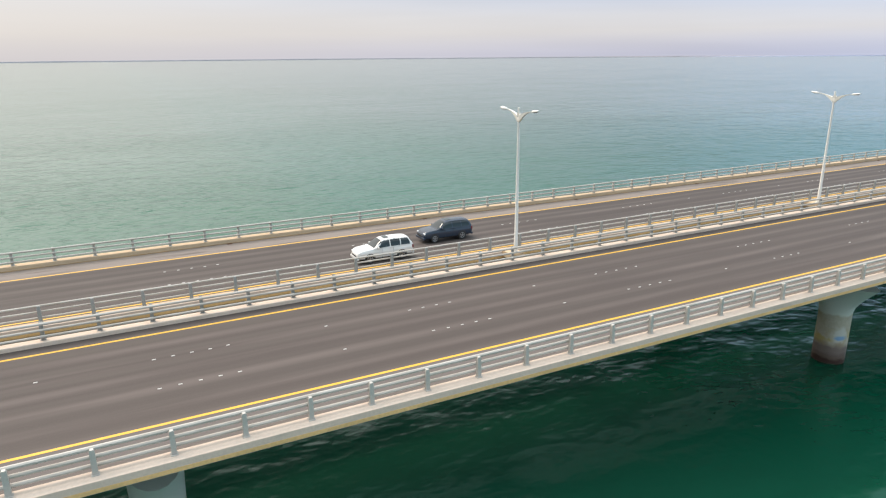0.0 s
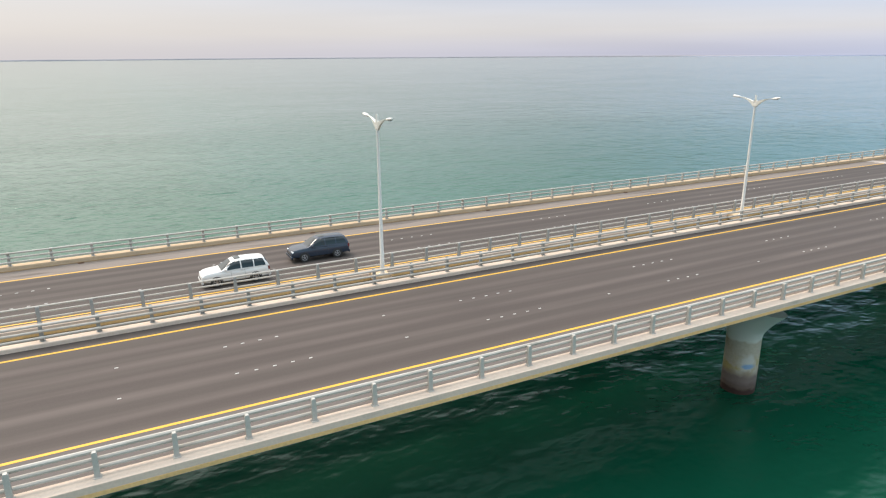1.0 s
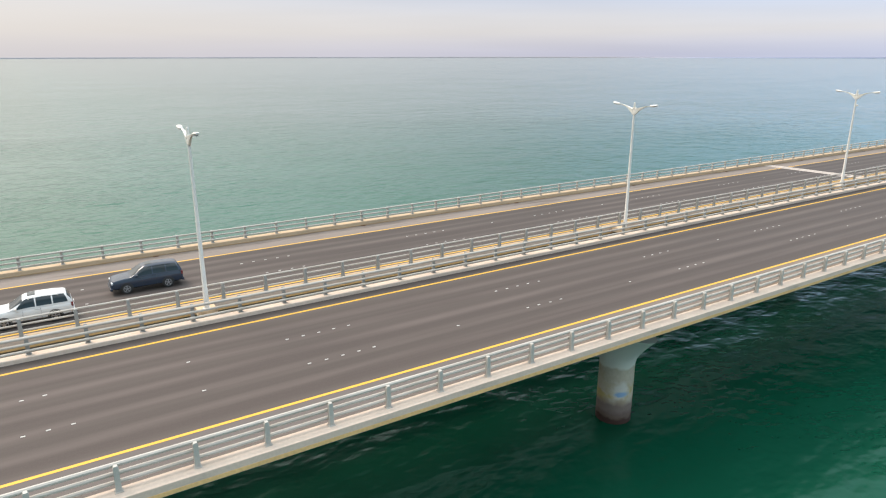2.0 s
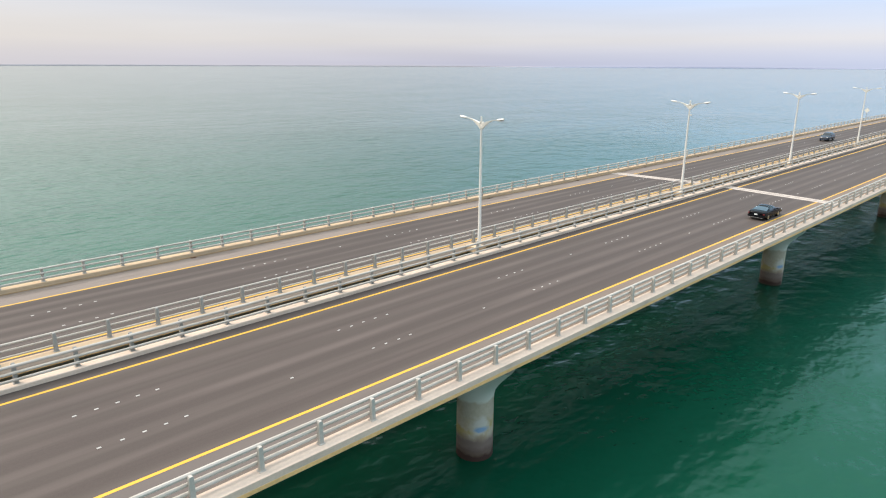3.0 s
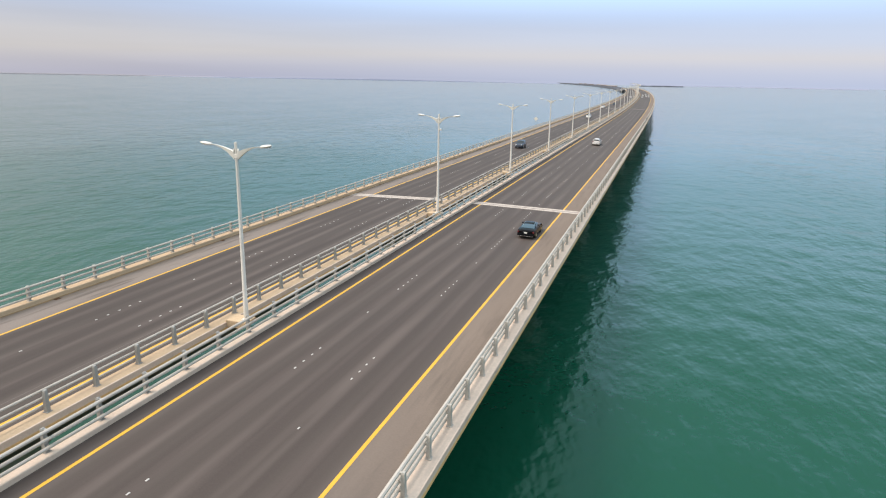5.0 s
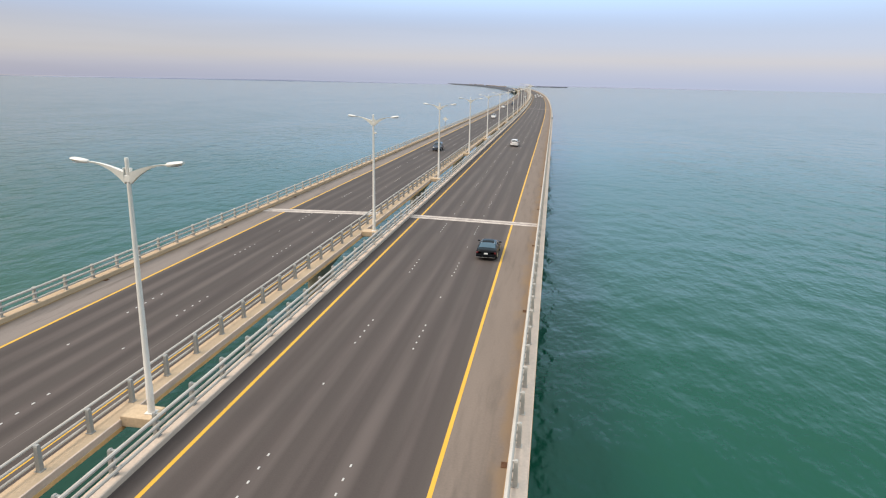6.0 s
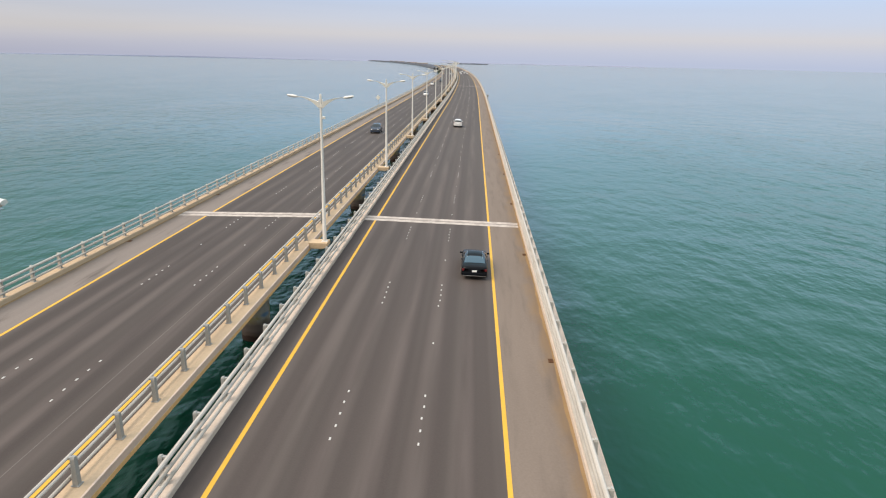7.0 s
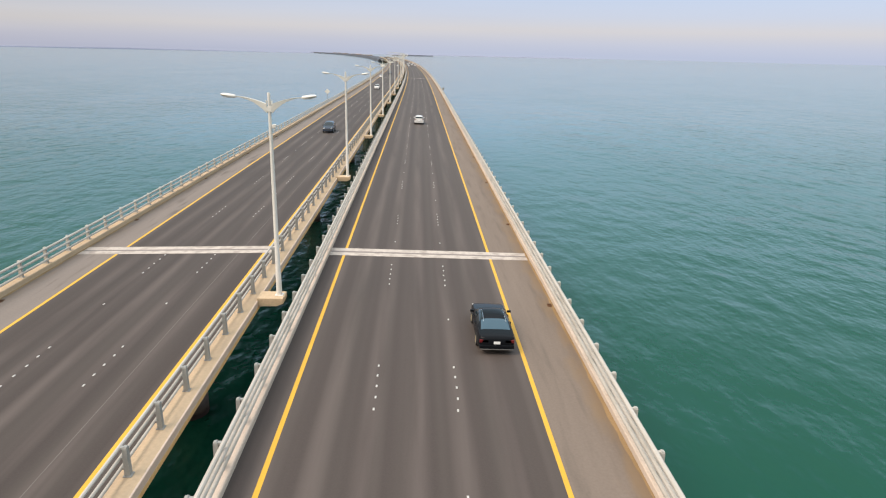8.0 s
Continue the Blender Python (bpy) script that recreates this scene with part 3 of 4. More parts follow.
        rest = bmesh.new()
        first = (-64.45 if u_post > 0 else -64.15) if side > 0 else (-64.4 if u_post > 0 else -64.45)
        for k in range(-118, 560):
            y = first + 3.01 * k
            if y > BRIDGE_END - 5:
                break
            m = on_line(X(u_post), y, zt)
            if -170 < y < 300:
                p = part("post", me, None, rl)
                p.matrix_local = m
            else:
                box(rest, -0.08, 0.08, -0.11, 0.11, 0.0, 1.16, m=m)
        tagged(part("far_posts", rest, steel, rl), kind="stuff")
    # lane studs: fives, with single ones between
    bm = bmesh.new()
    box(bm, -0.042, 0.042, -0.10, 0.10, -0.01, 0.02, 0.01)
    stud = mesh_of(bm, WHITE_STUD, name="road_stud")
    rest = bmesh.new()
    random.seed(11 if side > 0 else 12)
    for u in (3.66, 7.34):
        for k in range(-16, 90):
            y0 = (-20.28 if side > 0 else -18.25) + 15.9 * k
            for dy in (0, 1.02, 2.04, 3.06, 4.08, 10.1):
                if dy == 10.1 and random.random() < (0.25 if side > 0 else 0.8):
                    continue
                if dy in (0, 4.08) and random.random() < 0.12:
                    continue
                y = y0 + dy
                m = on_line(X(u) + random.uniform(-0.03, 0.03), y, surf(u))
                if -130 < y < 200:
                    p = part("road_stud", stud, None, br)
                    p.matrix_local = m
                else:
                    box(rest, -0.055, 0.055, -0.10, 0.10, -0.01, 0.022, m=m)
    tagged(part("far_road_studs", rest, WHITE_STUD, br), kind="stuff")
    # expansion joints
    for y in ((2.6 if side > 0 else 3.0), 345.0, 690.0, -340.0):
        jt = thing("expansion_joint")
        jt.parent = br
        tagged(jt, "pale expansion joint across the roadway")
        for a, b, mat, nm, up in ((-0.92, -0.16, JOINT, "nosing", 0.010), (0.16, 0.92, JOINT, "nosing", 0.010), (-0.16, 0.16, RUBBER, "seal", 0.008)):
            bm = bmesh.new()
            loft(bm, [[Vector((X(u) + bend(y + q), y + q, surf(u) + h)) for q, h in ((a, up), (b, up), (b, -0.05), (a, -0.05))] for u in (-1.09 if side > 0 else -0.94, 5, 13.98)])
            part(nm, bm, mat, jt)
    # drains along the outer kerb
    bm = bmesh.new()
    box(bm, -0.14, 0.14, -0.22, 0.22, -0.02, 0.03)
    for q in range(5):
        box(bm, -0.12, 0.12, -0.18 + q * 0.09 - 0.02, -0.18 + q * 0.09 + 0.02, 0.03, 0.045)
    drain = mesh_of(bm, RUST, name="drain")
    for k in range(-9, 20):
        p = part("drain", drain, None, br, "rusted iron drain grating")
        p.matrix_local = on_line(X(13.76), -27.5 + 20.0 * k, surf(13.76))
    # piers
    ring = 20

    def oval(z, a, b):
        return [Vector((a * math.cos(t * 2 * math.pi / ring), b * math.sin(t * 2 * math.pi / ring), z)) for t in range(ring)]
    shaft = bmesh.new()
    loft(shaft, [oval(-3, 1.38, 1.38), oval(0, 1.37, 1.37), oval(3.6, 1.36, 1.36), oval(4.4, 1.36, 1.36)])
    cap = bmesh.new()
    loft(cap, [oval(4.4, 1.36, 1.36), oval(4.9, 1.38, 1.36), oval(5.4, 1.52, 1.38), oval(5.9, 1.85, 1.40), oval(6.5, 2.35, 1.43), oval(7.1, 2.9, 1.47), oval(7.62, 3.4, 1.5)])
    me_s, me_c = mesh_of(shaft, PIER, True, "shaft"), mesh_of(cap, PIER, True, "cap")
    for k in range(-6, 30):
        y = -59.3 + 57.2 * k
        if y > BRIDGE_END:
            break
        pr = thing("pier")
        pr.parent = br
        tagged(pr, "round concrete pier with a flared head and dark tide band")
        pr.matrix_local = on_line(X(8.0 if side > 0 else 5.2), y, SEA)
        part("shaft", me_s, None, pr)
        part("cap", me_c, None, pr)
    return br


build_bridge(1, -11.0, "near concrete road bridge on round piers over green sea")
far_bridge = build_bridge(-1, -16.9, "parallel concrete road bridge with lamp brackets over green sea")

# ---- sea, shores ----
bm = bmesh.new()
S = 9000.0
bm.faces.new([bm.verts.new((x, y, SEA)) for x, y in ((-S, -S), (S, -S), (S, S), (-S, S))])
sea = part("water", bm, WATER)
tagged(sea, "calm rippled turquoise green sea", "sea", kind="structure")


def shore(name, points, width, top, label, mat, seed, taper=1):
    """A low uneven bank of land along points, which sinks to the water over the taper points at its ends."""
    bm = bmesh.new()
    rings = []
    for i, (x, y) in enumerate(points):
        a, b = Vector(points[max(i - 1, 0)]), Vector(points[min(i + 1, len(points) - 1)])
        n = Vector((-(b - a).y, (b - a).x)).normalized()
        h = top * (0.85 + 0.3 * noise.noise(Vector((i * 0.37, seed, 0))))
        h = SEA + (h - SEA) * min(1.0, (i + 1) / taper, (len(points) - i) / taper)
        ring = []
        for q, z in ((-1, SEA - 1), (-0.93, SEA + 0.5 * (h - SEA)), (-0.8, h), (0.8, h), (0.93, SEA + 0.5 * (h - SEA)), (1, SEA - 1)):
            ring.append(Vector((x + n.x * q * width / 2, y + n.y * q * width / 2, z)))
        rings.append(ring)
    loft(bm, rings)
    return tagged(part(name, bm, mat), label, "shore", kind="structure")


shore("causeway_bank", [(-14 + bend(y), y) for y in np.linspace(BRIDGE_END - 30, 4950, 60)], 46, -5.5, "dark rock bank that carries the road away from the bridge", ROCK, 1)
shore("breakwater", [(x, 3900 + 40 * math.sin(x * 0.02)) for x in np.linspace(-150, 72, 24)], 40, -8.3, "low dark rock breakwater far out", ROCK, 2)
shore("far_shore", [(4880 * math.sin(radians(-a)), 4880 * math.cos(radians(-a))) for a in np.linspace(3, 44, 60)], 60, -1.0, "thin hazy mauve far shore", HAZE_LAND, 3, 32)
shore("pale_far_shore", [(4980 * math.sin(radians(-a)), 4980 * math.cos(radians(-a))) for a in np.linspace(30, 118, 66)], 60, -4.5, "thin far shore, pale with haze in its colour", PALE_HAZE_LAND, 5, 12)
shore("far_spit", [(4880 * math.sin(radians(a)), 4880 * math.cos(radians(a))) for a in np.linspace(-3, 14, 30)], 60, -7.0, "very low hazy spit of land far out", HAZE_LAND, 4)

# ---- street lamps ----


def street_lamp():
    la = thing("street_lamp", "tall white double-arm street lamp standing in the gap", "street lamp", "street lamps along the gap")
    bm = bmesh.new()
    tube(bm, [(0, 0, 0.1), (0, 0, 0.12), (0, 0, 1.5), (0, 0, 1.55), (0, 0, 12.0)], [0.17, 0.17, 0.165, 0.15, 0.085], 14)
    part("pole", bm, LAMP, la, smooth=True)
    bm = bmesh.new()
    box(bm, -0.24, 0.24, -0.24, 0.24, 0.1, 0.14, 0.01)
    part("base_plate", bm, LAMP, la)
    bm = bmesh.new()
    tube(bm, [(0, 0, 11.9), (0, 0, 12.0), (0, 0, 12.05)], [0.09, 0.09, 0.07], 12)
    part("finial", bm, LAMP, la, smooth=True)
    bm = bmesh.new()
    box(bm, -0.15, 0.15, -0.10, 0.10, 11.0, 11.3, 0.03)
    for s in (-1, 1):
        box(bm, s * 0.15 - 0.025, s * 0.15 + 0.025, -0.09, 0.09, 10.95, 11.62, 0.012)
    part("collar", bm, CREAM, la, "cream collar that holds the arms")
    for s in (-1, 1):
        bm = bmesh.new()
        rings = []
        for i in range(17):
            f = i / 16
            x = 0.14 + 1.78 * f
            zt = 11.44 + 0.40 * (1 - (1 - f) ** 1.8)
            th = 0.46 * (1 - f) ** 2.6 + 0.055
            w = 0.085 * (1 - f) + 0.04
            rings.append([Vector((s * x, -w, zt)), Vector((s * x, w, zt)), Vector((s * x, w * 0.7, zt - th)), Vector((s * x, -w * 0.7, zt - th))])
        loft(bm, rings)
        part("arm", bm, CREAM, la, "cream tapered wing-shaped arm")
        bm = bmesh.new()
        rings = []
        for x, w, t in ((1.82, 0.08, 0.10), (1.90, 0.15, 0.17), (2.2, 0.18, 0.20), (2.50, 0.17, 0.17), (2.62, 0.11, 0.09)):
            z = 11.80 + (x - 1.82) * 0.13
            rings.append([Vector((s * x, w * math.cos(a), z + 0.5 * t * math.sin(a) + (0.02 if math.sin(a) > 0 else 0))) for a in [k * math.pi / 5 for k in range(10)]])
        loft(bm, rings)
        head = part("lamp_head", bm, LAMP, la, "white lamp head", smooth=True)
        bm = bmesh.new()
        box(bm, min(s * 2.05, s * 2.5), max(s * 2.05, s * 2.5), -0.11, 0.11, 11.74, 11.77, 0.008)
        part("lens", bm, LENS, head)
    return la


def lamp_bracket():
    bm = bmesh.new()
    prof = [(-0.62, 0.0), (0.95, 0.0), (0.95, -0.36), (0.55, -0.52), (-0.62, -0.54)]
    loft(bm, [[Vector((x, w, z)) for x, z in prof] for w in (-0.62, 0.62)])
    bmesh.ops.bevel(bm, geom=list(bm.edges), offset=0.03, segments=1, affect="EDGES")
    return mesh_of(bm, BRACKET, name="lamp_bracket")


LAMP_X, LAMP_Y, LAMP_STEP = -13.85, -7.85, 39.6
bracket_mesh = lamp_bracket()
first_lamp = street_lamp()
first_lamp.matrix_world = on_line(LAMP_X, LAMP_Y, 0.33)
for k in range(-8, 42):
    y = LAMP_Y + LAMP_STEP * k
    b = part("lamp_bracket", bracket_mesh, None, far_bridge, "tan concrete bracket under a street lamp")
    b.matrix_local = on_line(LAMP_X - 0.62, y, 0.43)
    if k:
        copy_thing(first_lamp, on_line(LAMP_X, y, 0.33))
bm = bmesh.new()
box(bm, 0.12, 0.34, -0.10, 0.10, 10.12, 10.32, 0.03)
box(bm, 0.06, 0.14, -0.05, 0.05, 10.1, 10.3)
part("camera_box", bm, LAMP, first_lamp, "small pale box fixed to the pole")


# ---- cars ----
def ring_at(y, w, zb, zt, pinch=0.9):
    """Half outline of a car body across, mirrored."""
    half = [(0.0, zb), (0.82 * w, zb), (0.97 * w, zb + 0.09), (w, zb + 0.28 * (zt - zb)), (w, zb + 0.62 * (zt - zb)), (0.965 * w, zt - 0.10), (pinch * w, zt - 0.015), (0.5 * w, zt + 0.012), (0.0, zt + 0.02)]
    pts = [Vector((x, y, z)) for x, z in half] + [Vector((-x, y, z)) for x, z in half[-2:0:-1]]
    return pts


def between(points, y):
    """A smooth curve through (y, value) points."""
    ys = [p[0] for p in points]
    i = max(0, min(len(ys) - 2, int(np.searchsorted(ys, y)) - 1))
    a, b = points[i], points[i + 1]
    f = max(0.0, min(1.0, (y - a[0]) / (b[0] - a[0])))

    def slope(k):
        p, q = points[max(k - 1, 0)], points[min(k + 1, len(points) - 1)]
        return (q[1] - p[1]) / (q[0] - p[0])
    d = b[0] - a[0]
    return (2 * f ** 3 - 3 * f ** 2 + 1) * a[1] + (f ** 3 - 2 * f ** 2 + f) * d * slope(i) + (3 * f ** 2 - 2 * f ** 3) * b[1] + (f ** 3 - f ** 2) * d * slope(i + 1)


SQUARE = 3.6  # how square a roof is across


def cabin_point(c, y, turn, out=0.0):
    """A point of the cabin's skin: turn goes from 0 at one sill over the roof to 2 at the other."""
    h = max(0.004, between(c["roof"], y) - c["sill"])
    q = (turn if turn <= 1 else 2 - turn) * math.pi / 2
    x = (c["wide"] + out) * max(0.0, math.cos(q)) ** (2 / SQUARE)
    z = (h + out) * max(0.0, math.sin(q)) ** (2 / SQUARE)
    x -= c["lean"] * z * (x / c["wide"])
    ends = 1 - c["taper"] * ((y - c["mid"]) / 2.0) ** 2
    return Vector(((x if turn <= 1 else -x) * ends, y, c["sill"] + z))


def turn_at_height(f):
    return math.asin(f ** (SQUARE / 2)) / (math.pi / 2)


def turn_at_width(f):
    return math.acos(f ** (SQUARE / 2)) / (math.pi / 2)


def skin(bm, c, ys, turns, out):
    """A thin curved pane or panel laid on the cabin's skin. ys: the ends at the pane's foot and at its head, between which its edges lean."""
    rows = []
    for k in range(9):
        row = []
        for i, t in enumerate(turns):
            g = i / (len(turns) - 1)
            y0, y1 = ys[0] + (ys[2] - ys[0]) * g, ys[1] + (ys[3] - ys[1]) * g
            row.append(bm.verts.new(cabin_point(c, y0 + (y1 - y0) * k / 8, t, out)))
        rows.append(row)
    for a, b in zip(rows, rows[1:]):
        for i in range(len(turns) - 1):
            bm.faces.new((a[i], a[i + 1], b[i + 1], b[i]))
    bmesh.ops.recalc_face_normals(bm, faces=bm.faces)
    bmesh.ops.solidify(bm, geom=list(bm.faces), thickness=0.006)


def spread_of(a, b, k):
    return [a + (b - a) * i / (k - 1) for i in range(k)]


def build_car(label, spec, paint, glass, rear_glass, rim, doors):
    car = thing("car", label, "car")
    W = spec["width"] / 2
    st = spec["body"]
    cols = [[(p[0], p[k]) for p in st] for k in (1, 2, 3)]
    ys = [st[0][0] + (st[-1][0] - st[0][0]) * (0.5 - 0.5 * math.cos(math.pi * i / 28)) for i in range(29)]
    bm = bmesh.new()
    loft(bm, [ring_at(y, W * between(cols[0], y), between(cols[1], y), between(cols[2], y)) for y in ys])
    part("body", bm, paint, car, smooth=True)
    c = spec["cabin"]
    y0, y1 = c["roof"][0][0], c["roof"][-1][0]
    turns = [k / 12 for k in range(25)]
    bm = bmesh.new()
    loft(bm, [[cabin_point(c, y0 + (y1 - y0) * i / 40, t) for t in turns] for i in range(41)])
    part("cabin", bm, paint, car, smooth=True)
    edge = turn_at_width(0.90)
    for name, (a, b), mat in (("rear_window", c["rear"], rear_glass), ("windscreen", c["front"], glass)):
        bm = bmesh.new()
        skin(bm, c, (a, b, a, b), spread_of(edge, 2 - edge, 13), 0.008)
        part(name, bm, mat, car, smooth=True)
    low, high = turn_at_height(0.10), turn_at_height(0.84)
    for pane in spec["panes"]:
        for s in (0, 1):
            bm = bmesh.new()
            skin(bm, c, pane, [2 - t if s else t for t in spread_of(low, high, 7)], 0.008)
            part("side_window", bm, glass, car, smooth=True)
    if spec["trim"]:
        for s in (0, 1):
            bm = bmesh.new()
            rise, fall = turn_at_height(0.88), spec["panes"]
            path = [cabin_point(c, y, 2 - rise if s else rise, 0.012) for y in spread_of(fall[0][0] - 0.1, fall[-1][3] + 0.12, 22)]
            tube(bm, path, 0.011, 6)
            part("window_trim", bm, CHROME, car, "thin bright window trim", smooth=True)
    if spec["roof_rails"]:
        for s in (0, 1):
            bm = bmesh.new()
            side = turn_at_width(0.86)
            path = [cabin_point(c, y, 2 - side if s else side, 0.05 if 0 < k < 14 else 0.0) for k, y in enumerate(spread_of(*spec["roof_rails"], 15))]
            tube(bm, path, 0.02, 6)
            part("roof_rail", bm, paint, car, smooth=True)
    if spec["sunroof"]:
        a, b = spec["sunroof"]
        bm = bmesh.new()
        skin(bm, c, (a, b, a, b), spread_of(turn_at_width(0.55), 2 - turn_at_width(0.55), 9), 0.008)
        part("sunroof", bm, glass, car, smooth=True)
    # wheels
    R = spec["wheel"]
    tyre, rimm = bmesh.new(), bmesh.new()
    n = 24
    loft(tyre, [[Vector((x, r * math.cos(t * 2 * math.pi / n), r * math.sin(t * 2 * math.pi / n))) for t in range(n)] for x, r in ((-0.11, R * 0.62), (-0.11, R * 0.93), (-0.07, R), (0.07, R), (0.11, R * 0.93), (0.11, R * 0.62))])
    loft(rimm, [[Vector((x, r * math.cos(t * 2 * math.pi / n), r * math.sin(t * 2 * math.pi / n))) for t in range(n)] for x, r in ((0.0, R * 0.64), (0.116, R * 0.64), (0.122, R * 0.58), (0.09, R * 0.5), (0.10, R * 0.16), (0.118, R * 0.12))])
    for t in range(5):
        box(rimm, 0.088, 0.118, -0.03, 0.03, 0.1 * R, 0.6 * R, m=Matrix.Rotation(t * 2 * math.pi / 5, 4, "X"))
    me_t, me_r = mesh_of(tyre, DARK, True, "tyre"), mesh_of(rimm, rim, False, "rim")
    for y in spec["axles"]:
        for s in (-1, 1):
            wh = thing("wheel")
            wh.parent = car
            wh.matrix_local = Matrix.Translation((s * (W - 0.105), y, R)) @ (Matrix.Rotation(math.pi, 4, "Z") if s < 0 else Matrix())
            part("tyre", me_t, None, wh)
            part("rim", me_r, None, wh)
            # dark ring put in for the shade of the uncut wheel well
            bm = bmesh.new()
            arc = [k * math.pi / 12 for k in range(13)]
            loft(bm, [[Vector((s * x, y + r * math.cos(a), R + r * math.sin(a))) for x, r in ((W - 0.22, R * 1.16), (W + 0.006, R * 1.16), (W + 0.006, R * 1.02), (W - 0.22, R * 1.02))] for a in arc])
            part("wheel_well_shade", bm, DARK, car)
    # lamps, bumpers, plate, mirrors, handles
    for s in (-1, 1):
        x0, x1, z0, z1, y0, y1 = spec["tail"]
        bm = bmesh.new()
        box(bm, min(s * x0, s * x1), max(s * x0, s * x1), y0, y1, z0, z1, 0.02)
        part("tail_lamp", bm, RED_LENS, car, "red tail lamp")
        x0, x1, z0, z1, y0, y1 = spec["head"]
        bm = bmesh.new()
        box(bm, min(s * x0, s * x1), max(s * x0, s * x1), y0, y1, z0, z1, 0.02)
        part("headlamp", bm, CLEAR_LENS, car, "clear headlamp")
        my, mz = spec["mirror"]
        bm = bmesh.new()
        box(bm, min(s * (W - 0.05), s * (W + 0.17)), max(s * (W - 0.05), s * (W + 0.17)), my - 0.06, my + 0.06, mz, mz + 0.13, 0.03)
        part("wing_mirror", bm, paint, car)
        for y in doors:
            bm = bmesh.new()
            box(bm, min(s * (W - 0.02), s * (W + 0.025)), max(s * (W - 0.02), s * (W + 0.025)), y, y + 0.2, mz - 0.12, mz - 0.085, 0.008)
            part("door_handle", bm, paint, car)
            bm = bmesh.new()
            box(bm, min(s * (W - 0.03), s * (W + 0.003)), max(s * (W - 0.03), s * (W + 0.003)), y - 0.12, y - 0.11, 0.36, mz - 0.06)
            part("door_gap", bm, DARK, car)
    y0, y1 = spec["body"][0][0], spec["body"][-1][0]
    bm = bmesh.new()
    box(bm, -W * 0.93, W * 0.93, y0 - 0.07, y0 + 0.12, 0.36, 0.56, 0.04)
    part("rear_bumper", bm, paint, car)
    bm = bmesh.new()
    box(bm, -W * 0.9, W * 0.9, y1 - 0.12, y1 + 0.06, 0.34, 0.55, 0.04)
    part("front_bumper", bm, paint, car)
    bm = bmesh.new()
    box(bm, -W * 0.85, W * 0.85, y0 - 0.075, y0 - 0.05, 0.30, 0.345, 0.006)
    part("bumper_trim", bm, DARK if not spec["plain_bumper"] else CHROME, car)
    bm = bmesh.new()
    pz = spec["plate"]
    box(bm, -0.17, 0.17, y0 - 0.085, y0 - 0.055, pz, pz + 0.14, 0.006)
    part("number_plate", bm, PLATE, car, "plain white number plate")
    bm = bmesh.new()
    box(bm, -0.5 * W, 0.5 * W, y1 - 0.05, y1 + 0.03, 0.58, 0.70, 0.02)
    part("grille", bm, DARK, car)
    return car


sedan = dict(width=1.95, wheel=0.335, axles=(-1.52, 1.42), plain_bumper=True, plate=0.62, trim=True, roof_rails=None, sunroof=None,
             body=[(-2.70, 0.80, 0.42, 0.84), (-2.62, 0.93, 0.32, 0.955), (-2.2, 0.985, 0.24, 1.01), (-1.5, 1.0, 0.20, 1.03), (0.0, 1.0, 0.19, 1.0), (0.95, 1.0, 0.19, 0.99), (1.5, 0.99, 0.20, 0.95), (2.2, 0.96, 0.24, 0.87), (2.6, 0.88, 0.32, 0.76), (2.72, 0.74, 0.42, 0.64)],
             cabin=dict(sill=0.955, wide=0.90, lean=0.34, taper=0.05, mid=-0.3, rear=(-1.84, -1.10), front=(0.42, 1.08),
                        roof=[(-2.05, 0.97), (-1.85, 1.045), (-1.45, 1.225), (-1.1, 1.35), (-0.7, 1.42), (-0.2, 1.435), (0.2, 1.41), (0.5, 1.31), (0.9, 1.11), (1.2, 0.975)]),
             panes=[(-1.20, -0.24, -1.02, -0.24), (-0.16, 0.86, -0.16, 0.36)],
             tail=(0.42, 0.90, 0.66, 0.83, -2.70, -2.57), head=(0.5, 0.85, 0.58, 0.70, 2.58, 2.69), mirror=(0.72, 0.98))
van = dict(width=1.98, wheel=0.35, axles=(-1.55, 1.5), plain_bumper=False, plate=0.80, trim=False, roof_rails=(-1.9, 0.3), sunroof=None,
           body=[(-2.54, 0.86, 0.40, 0.98), (-2.46, 0.96, 0.30, 1.10), (-2.1, 1.0, 0.24, 1.14), (0.0, 1.0, 0.22, 1.12), (1.1, 1.0, 0.22, 1.10), (1.75, 0.97, 0.24, 1.02), (2.3, 0.90, 0.28, 0.88), (2.55, 0.74, 0.38, 0.70)],
           cabin=dict(sill=1.07, wide=0.96, lean=0.26, taper=0.04, mid=-0.6, rear=(-2.44, -2.24), front=(0.62, 1.60),
                      roof=[(-2.50, 1.10), (-2.42, 1.32), (-2.28, 1.56), (-2.05, 1.69), (-1.2, 1.745), (-0.2, 1.735), (0.5, 1.65), (1.0, 1.46), (1.4, 1.25), (1.75, 1.08)]),
           panes=[(-2.22, -1.38, -2.0, -1.38), (-1.30, -0.36, -1.30, -0.36), (-0.28, 1.12, -0.28, 0.45)],
           tail=(0.62, 0.97, 0.98, 1.12, -2.54, -2.36), head=(0.5, 0.9, 0.74, 0.88, 2.26, 2.44), mirror=(1.10, 1.08))
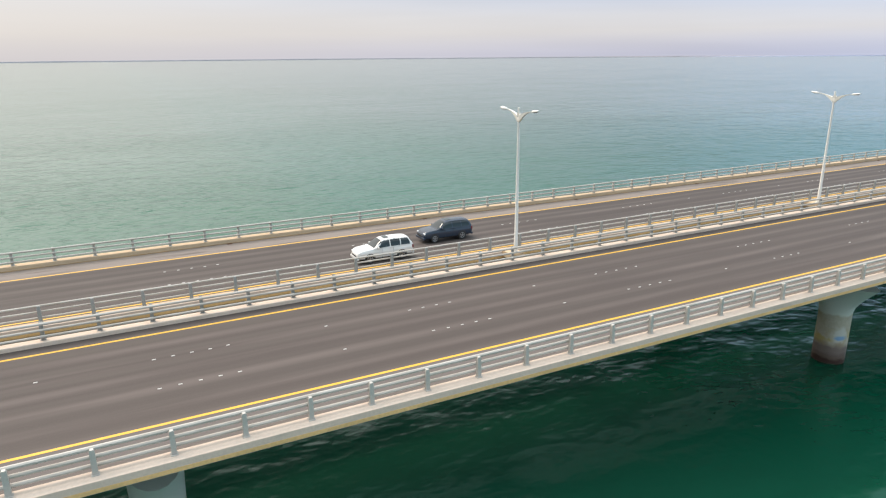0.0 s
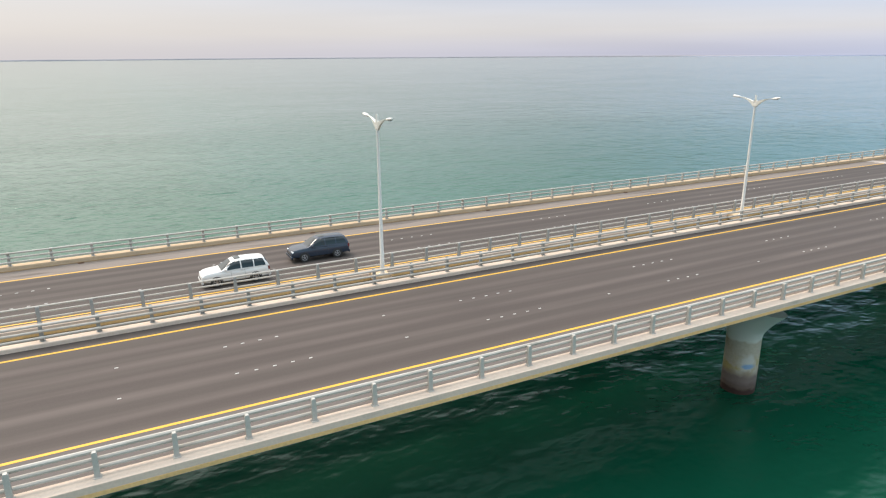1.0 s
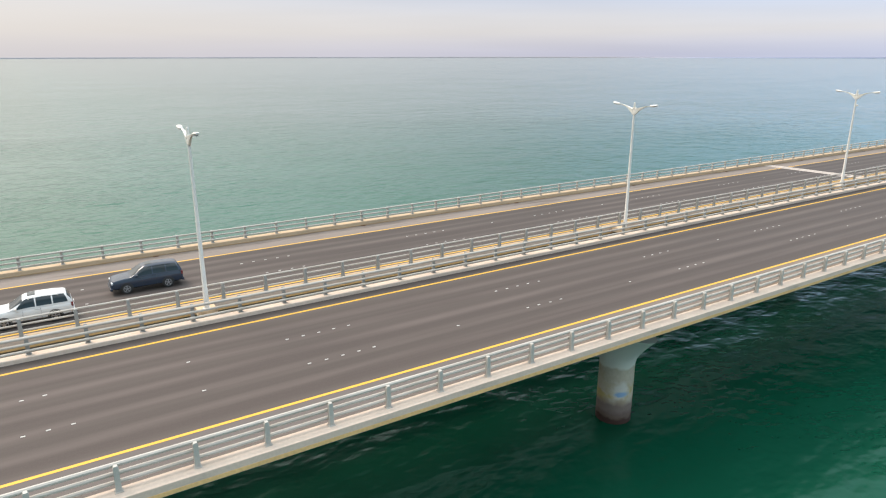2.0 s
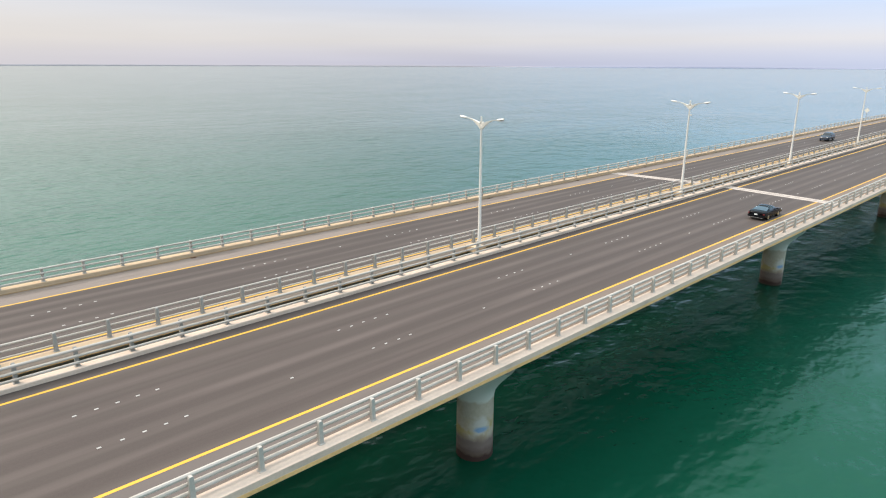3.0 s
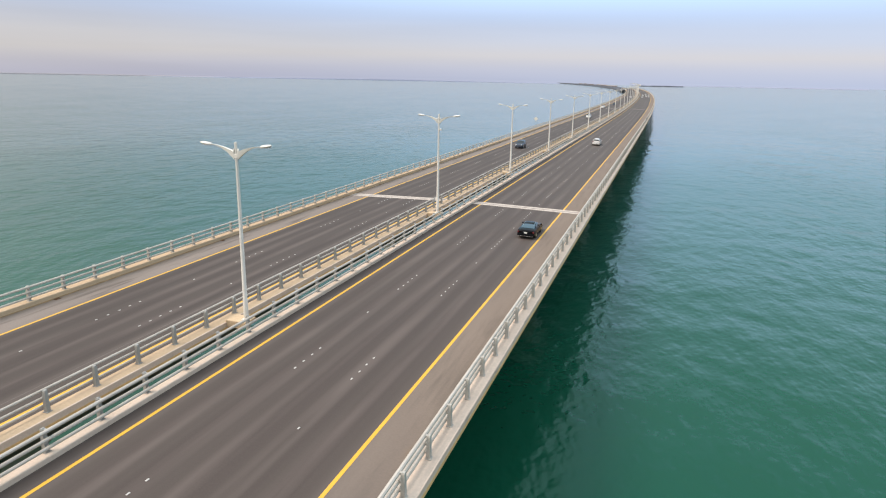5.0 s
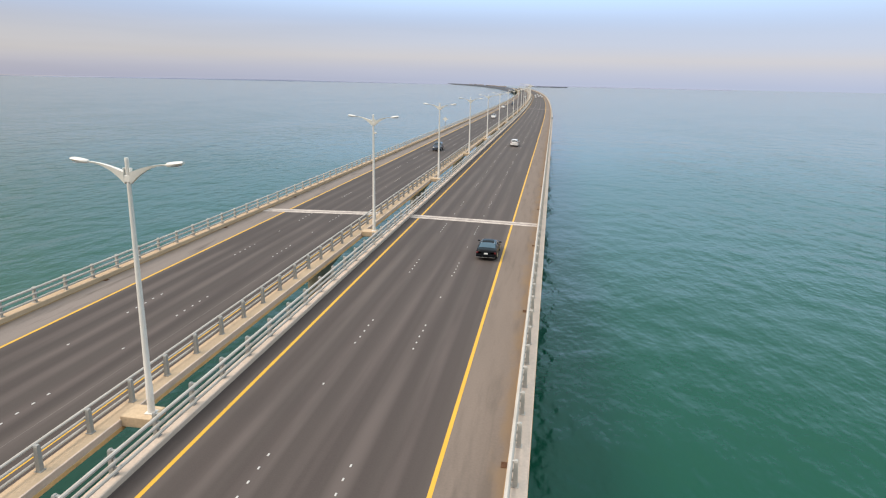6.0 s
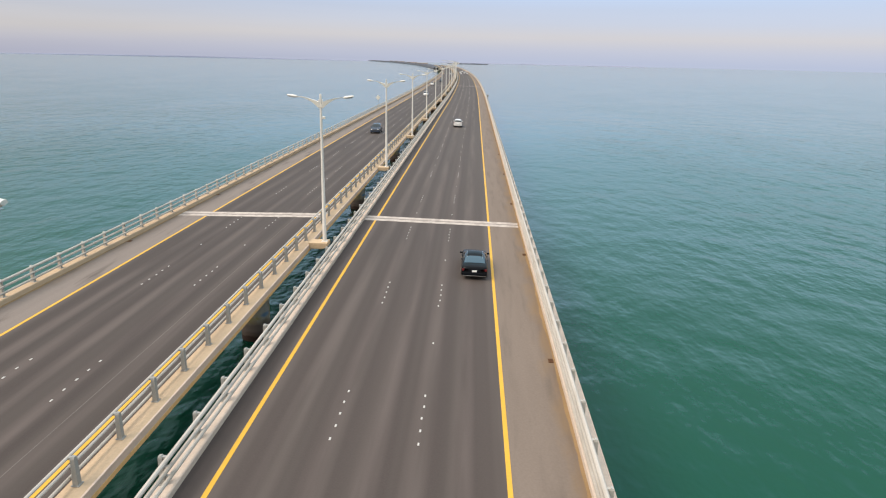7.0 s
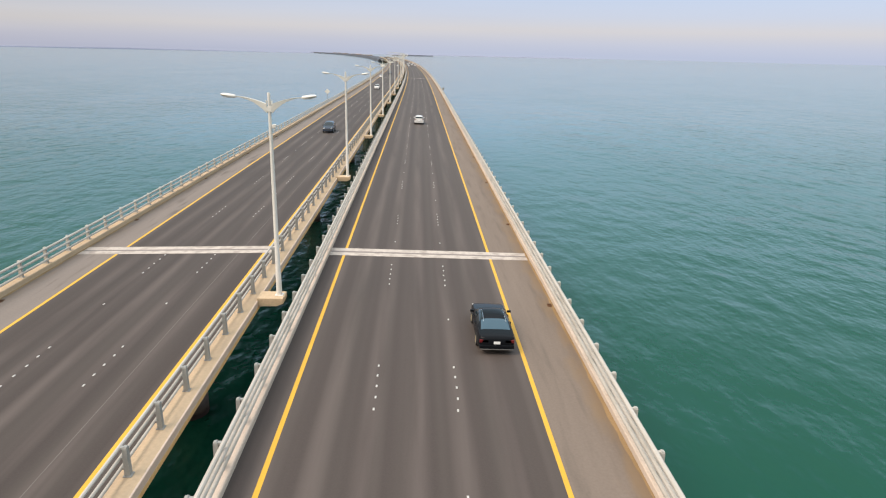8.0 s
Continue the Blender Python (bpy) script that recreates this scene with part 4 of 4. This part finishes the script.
offroad = dict(width=1.97, wheel=0.39, axles=(-1.38, 1.45), plain_bumper=False, plate=0.85, trim=False, roof_rails=(-1.7, 0.0), sunroof=(-0.45, 0.0),
               body=[(-2.47, 0.88, 0.50, 1.06), (-2.38, 0.98, 0.40, 1.16), (-1.9, 1.0, 0.34, 1.18), (0.0, 1.0, 0.33, 1.17), (1.1, 1.0, 0.33, 1.17), (1.6, 0.985, 0.34, 1.14), (2.05, 0.955, 0.36, 1.08), (2.33, 0.89, 0.40, 0.98), (2.48, 0.74, 0.48, 0.80)],
               cabin=dict(sill=1.15, wide=0.95, lean=0.20, taper=0.03, mid=-0.6, rear=(-2.38, -2.18), front=(0.30, 1.06),
                          roof=[(-2.44, 1.18), (-2.37, 1.42), (-2.22, 1.70), (-2.0, 1.82), (-1.0, 1.885), (-0.3, 1.88), (0.15, 1.82), (0.5, 1.64), (0.85, 1.38), (1.18, 1.17)]),
               panes=[(-2.18, -1.36, -2.02, -1.36), (-1.28, -0.42, -1.28, -0.42), (-0.34, 0.76, -0.34, 0.22)],
               tail=(0.74, 0.97, 0.85, 1.12, -2.47, -2.34), head=(0.50, 0.84, 0.80, 0.94, 2.25, 2.42), mirror=(0.72, 1.20))


def road_z(x):
    return -FALL * (x + 11.0) if x > -14 else FALL * (x + 16.9)


def stand(car, x, y, turn):
    lean = math.degrees(FALL) * (1 if x > -14 else -1) * (1 if turn == 0 else -1)
    car.matrix_world = on_line(x, y, road_z(x)) @ pose(0, 0, 0.012, 0, lean, turn)
    return car


stand(build_car("glossy black saloon car with gold alloy wheels on the roadway", sedan, BLACK_PAINT, GLASS, SKY_GLASS, GOLD_RIM, (-0.55, 0.45)), -1.40, -12.0, 0)
white_van = stand(build_car("white people carrier with dark windows on the roadway", van, WHITE_PAINT, GLASS, GLASS, GREY_RIM, (-0.35, 0.75)), -5.4, 98.0, 0)
white_suv = stand(build_car("white off-road car on the further roadway", offroad, WHITE_PAINT, GLASS, GLASS, GREY_RIM, (-0.5, 0.5)), -19.0, -97.0, 180)
dark_suv = stand(build_car("dark blue off-road car on the further roadway", offroad, NAVY_PAINT, GLASS, GLASS, GREY_RIM, (-0.5, 0.5)), -22.2, -89.5, 180)


def far_car(src, x, y, turn, label):
    m = on_line(x, y, road_z(x)) @ pose(0, 0, 0.012, 0, 0, turn)
    return tagged(copy_thing(src, m), label)


far_car(dark_suv, -22.3, 80.0, 180, "dark blue off-road car driving between far lamps")
far_car(white_suv, -22.2, 226.0, 180, "white off-road car far along the further roadway")
far_car(white_suv, -26.2, 346.0, 180, "white off-road car far along the outer lane")
far_car(dark_suv, -23.0, 402.0, 180, "dark blue off-road car far along the further roadway")
far_car(white_suv, -20.0, 640.0, 180, "white off-road car very far along the further roadway")
for x, y in ((-8.5, 650.0), (-4.5, 700.0), (-1.8, 672.0), (-8.2, 742.0), (-4.9, 790.0), (-1.7, 765.0)):
    far_car(white_van, x, y, 0, "white people carrier very far along the roadway")


# ---- small fixtures on the railings ----
mark = thing("navigation_sign", "pale square navigation sign on a post beside the railing", "sign", at=on_line(-31.55, 147.5, -0.02))
bm = bmesh.new()
tube(bm, [(0, 0, -0.3), (0, 0, 3.9)], 0.06, 8)
part("post", bm, POST, mark)
bm = bmesh.new()
box(bm, -0.55, 0.55, -0.03, 0.03, -0.55, 0.55, 0.02, m=pose(0, -0.08, 3.3, 0, 45, 0))
part("sign_board", bm, CREAM, mark, "pale diamond-shaped board")
lightbox = thing("navigation_light", "grey navigation light box fixed outside the railing", "light box", at=on_line(3.62, 206.8, 0.0))
bm = bmesh.new()
box(bm, -0.05, 0.05, -0.05, 0.05, 0.0, 1.2, 0.01)
part("post", bm, POST, lightbox)
bm = bmesh.new()
box(bm, -0.3, 0.35, -0.3, 0.3, 1.2, 2.1, 0.06)
part("box", bm, POST, lightbox)


# ---- low buildings far along the causeway ----
random.seed(5)
for k in range(9):
    y = 2500 + 190 * k
    w, d, h = random.uniform(14, 22), random.uniform(18, 40), random.uniform(3, 4.5)
    hut = thing("distant_building", "low pale pink building far along the causeway", "building", "far causeway buildings", at=pose(-14 + bend(y) + random.uniform(-6, 6), y, -5.7))
    bm = bmesh.new()
    box(bm, -w / 2, w / 2, -d / 2, d / 2, 0, h)
    part("wall", bm, PLASTER, hut)
    bm = bmesh.new()
    box(bm, -w / 2 - 0.4, w / 2 + 0.4, -d / 2 - 0.4, d / 2 + 0.4, h, h + 0.8)
    part("roof", bm, CONCRETE, hut)
    for q in range(5):
        bm = bmesh.new()
        x = -w / 2 + (q + 0.5) * w / 5
        box(bm, x - 1, x + 1, -d / 2 - 0.05, -d / 2 + 0.1, 1.0, 2.2)
        part("window", bm, GLASS, hut)
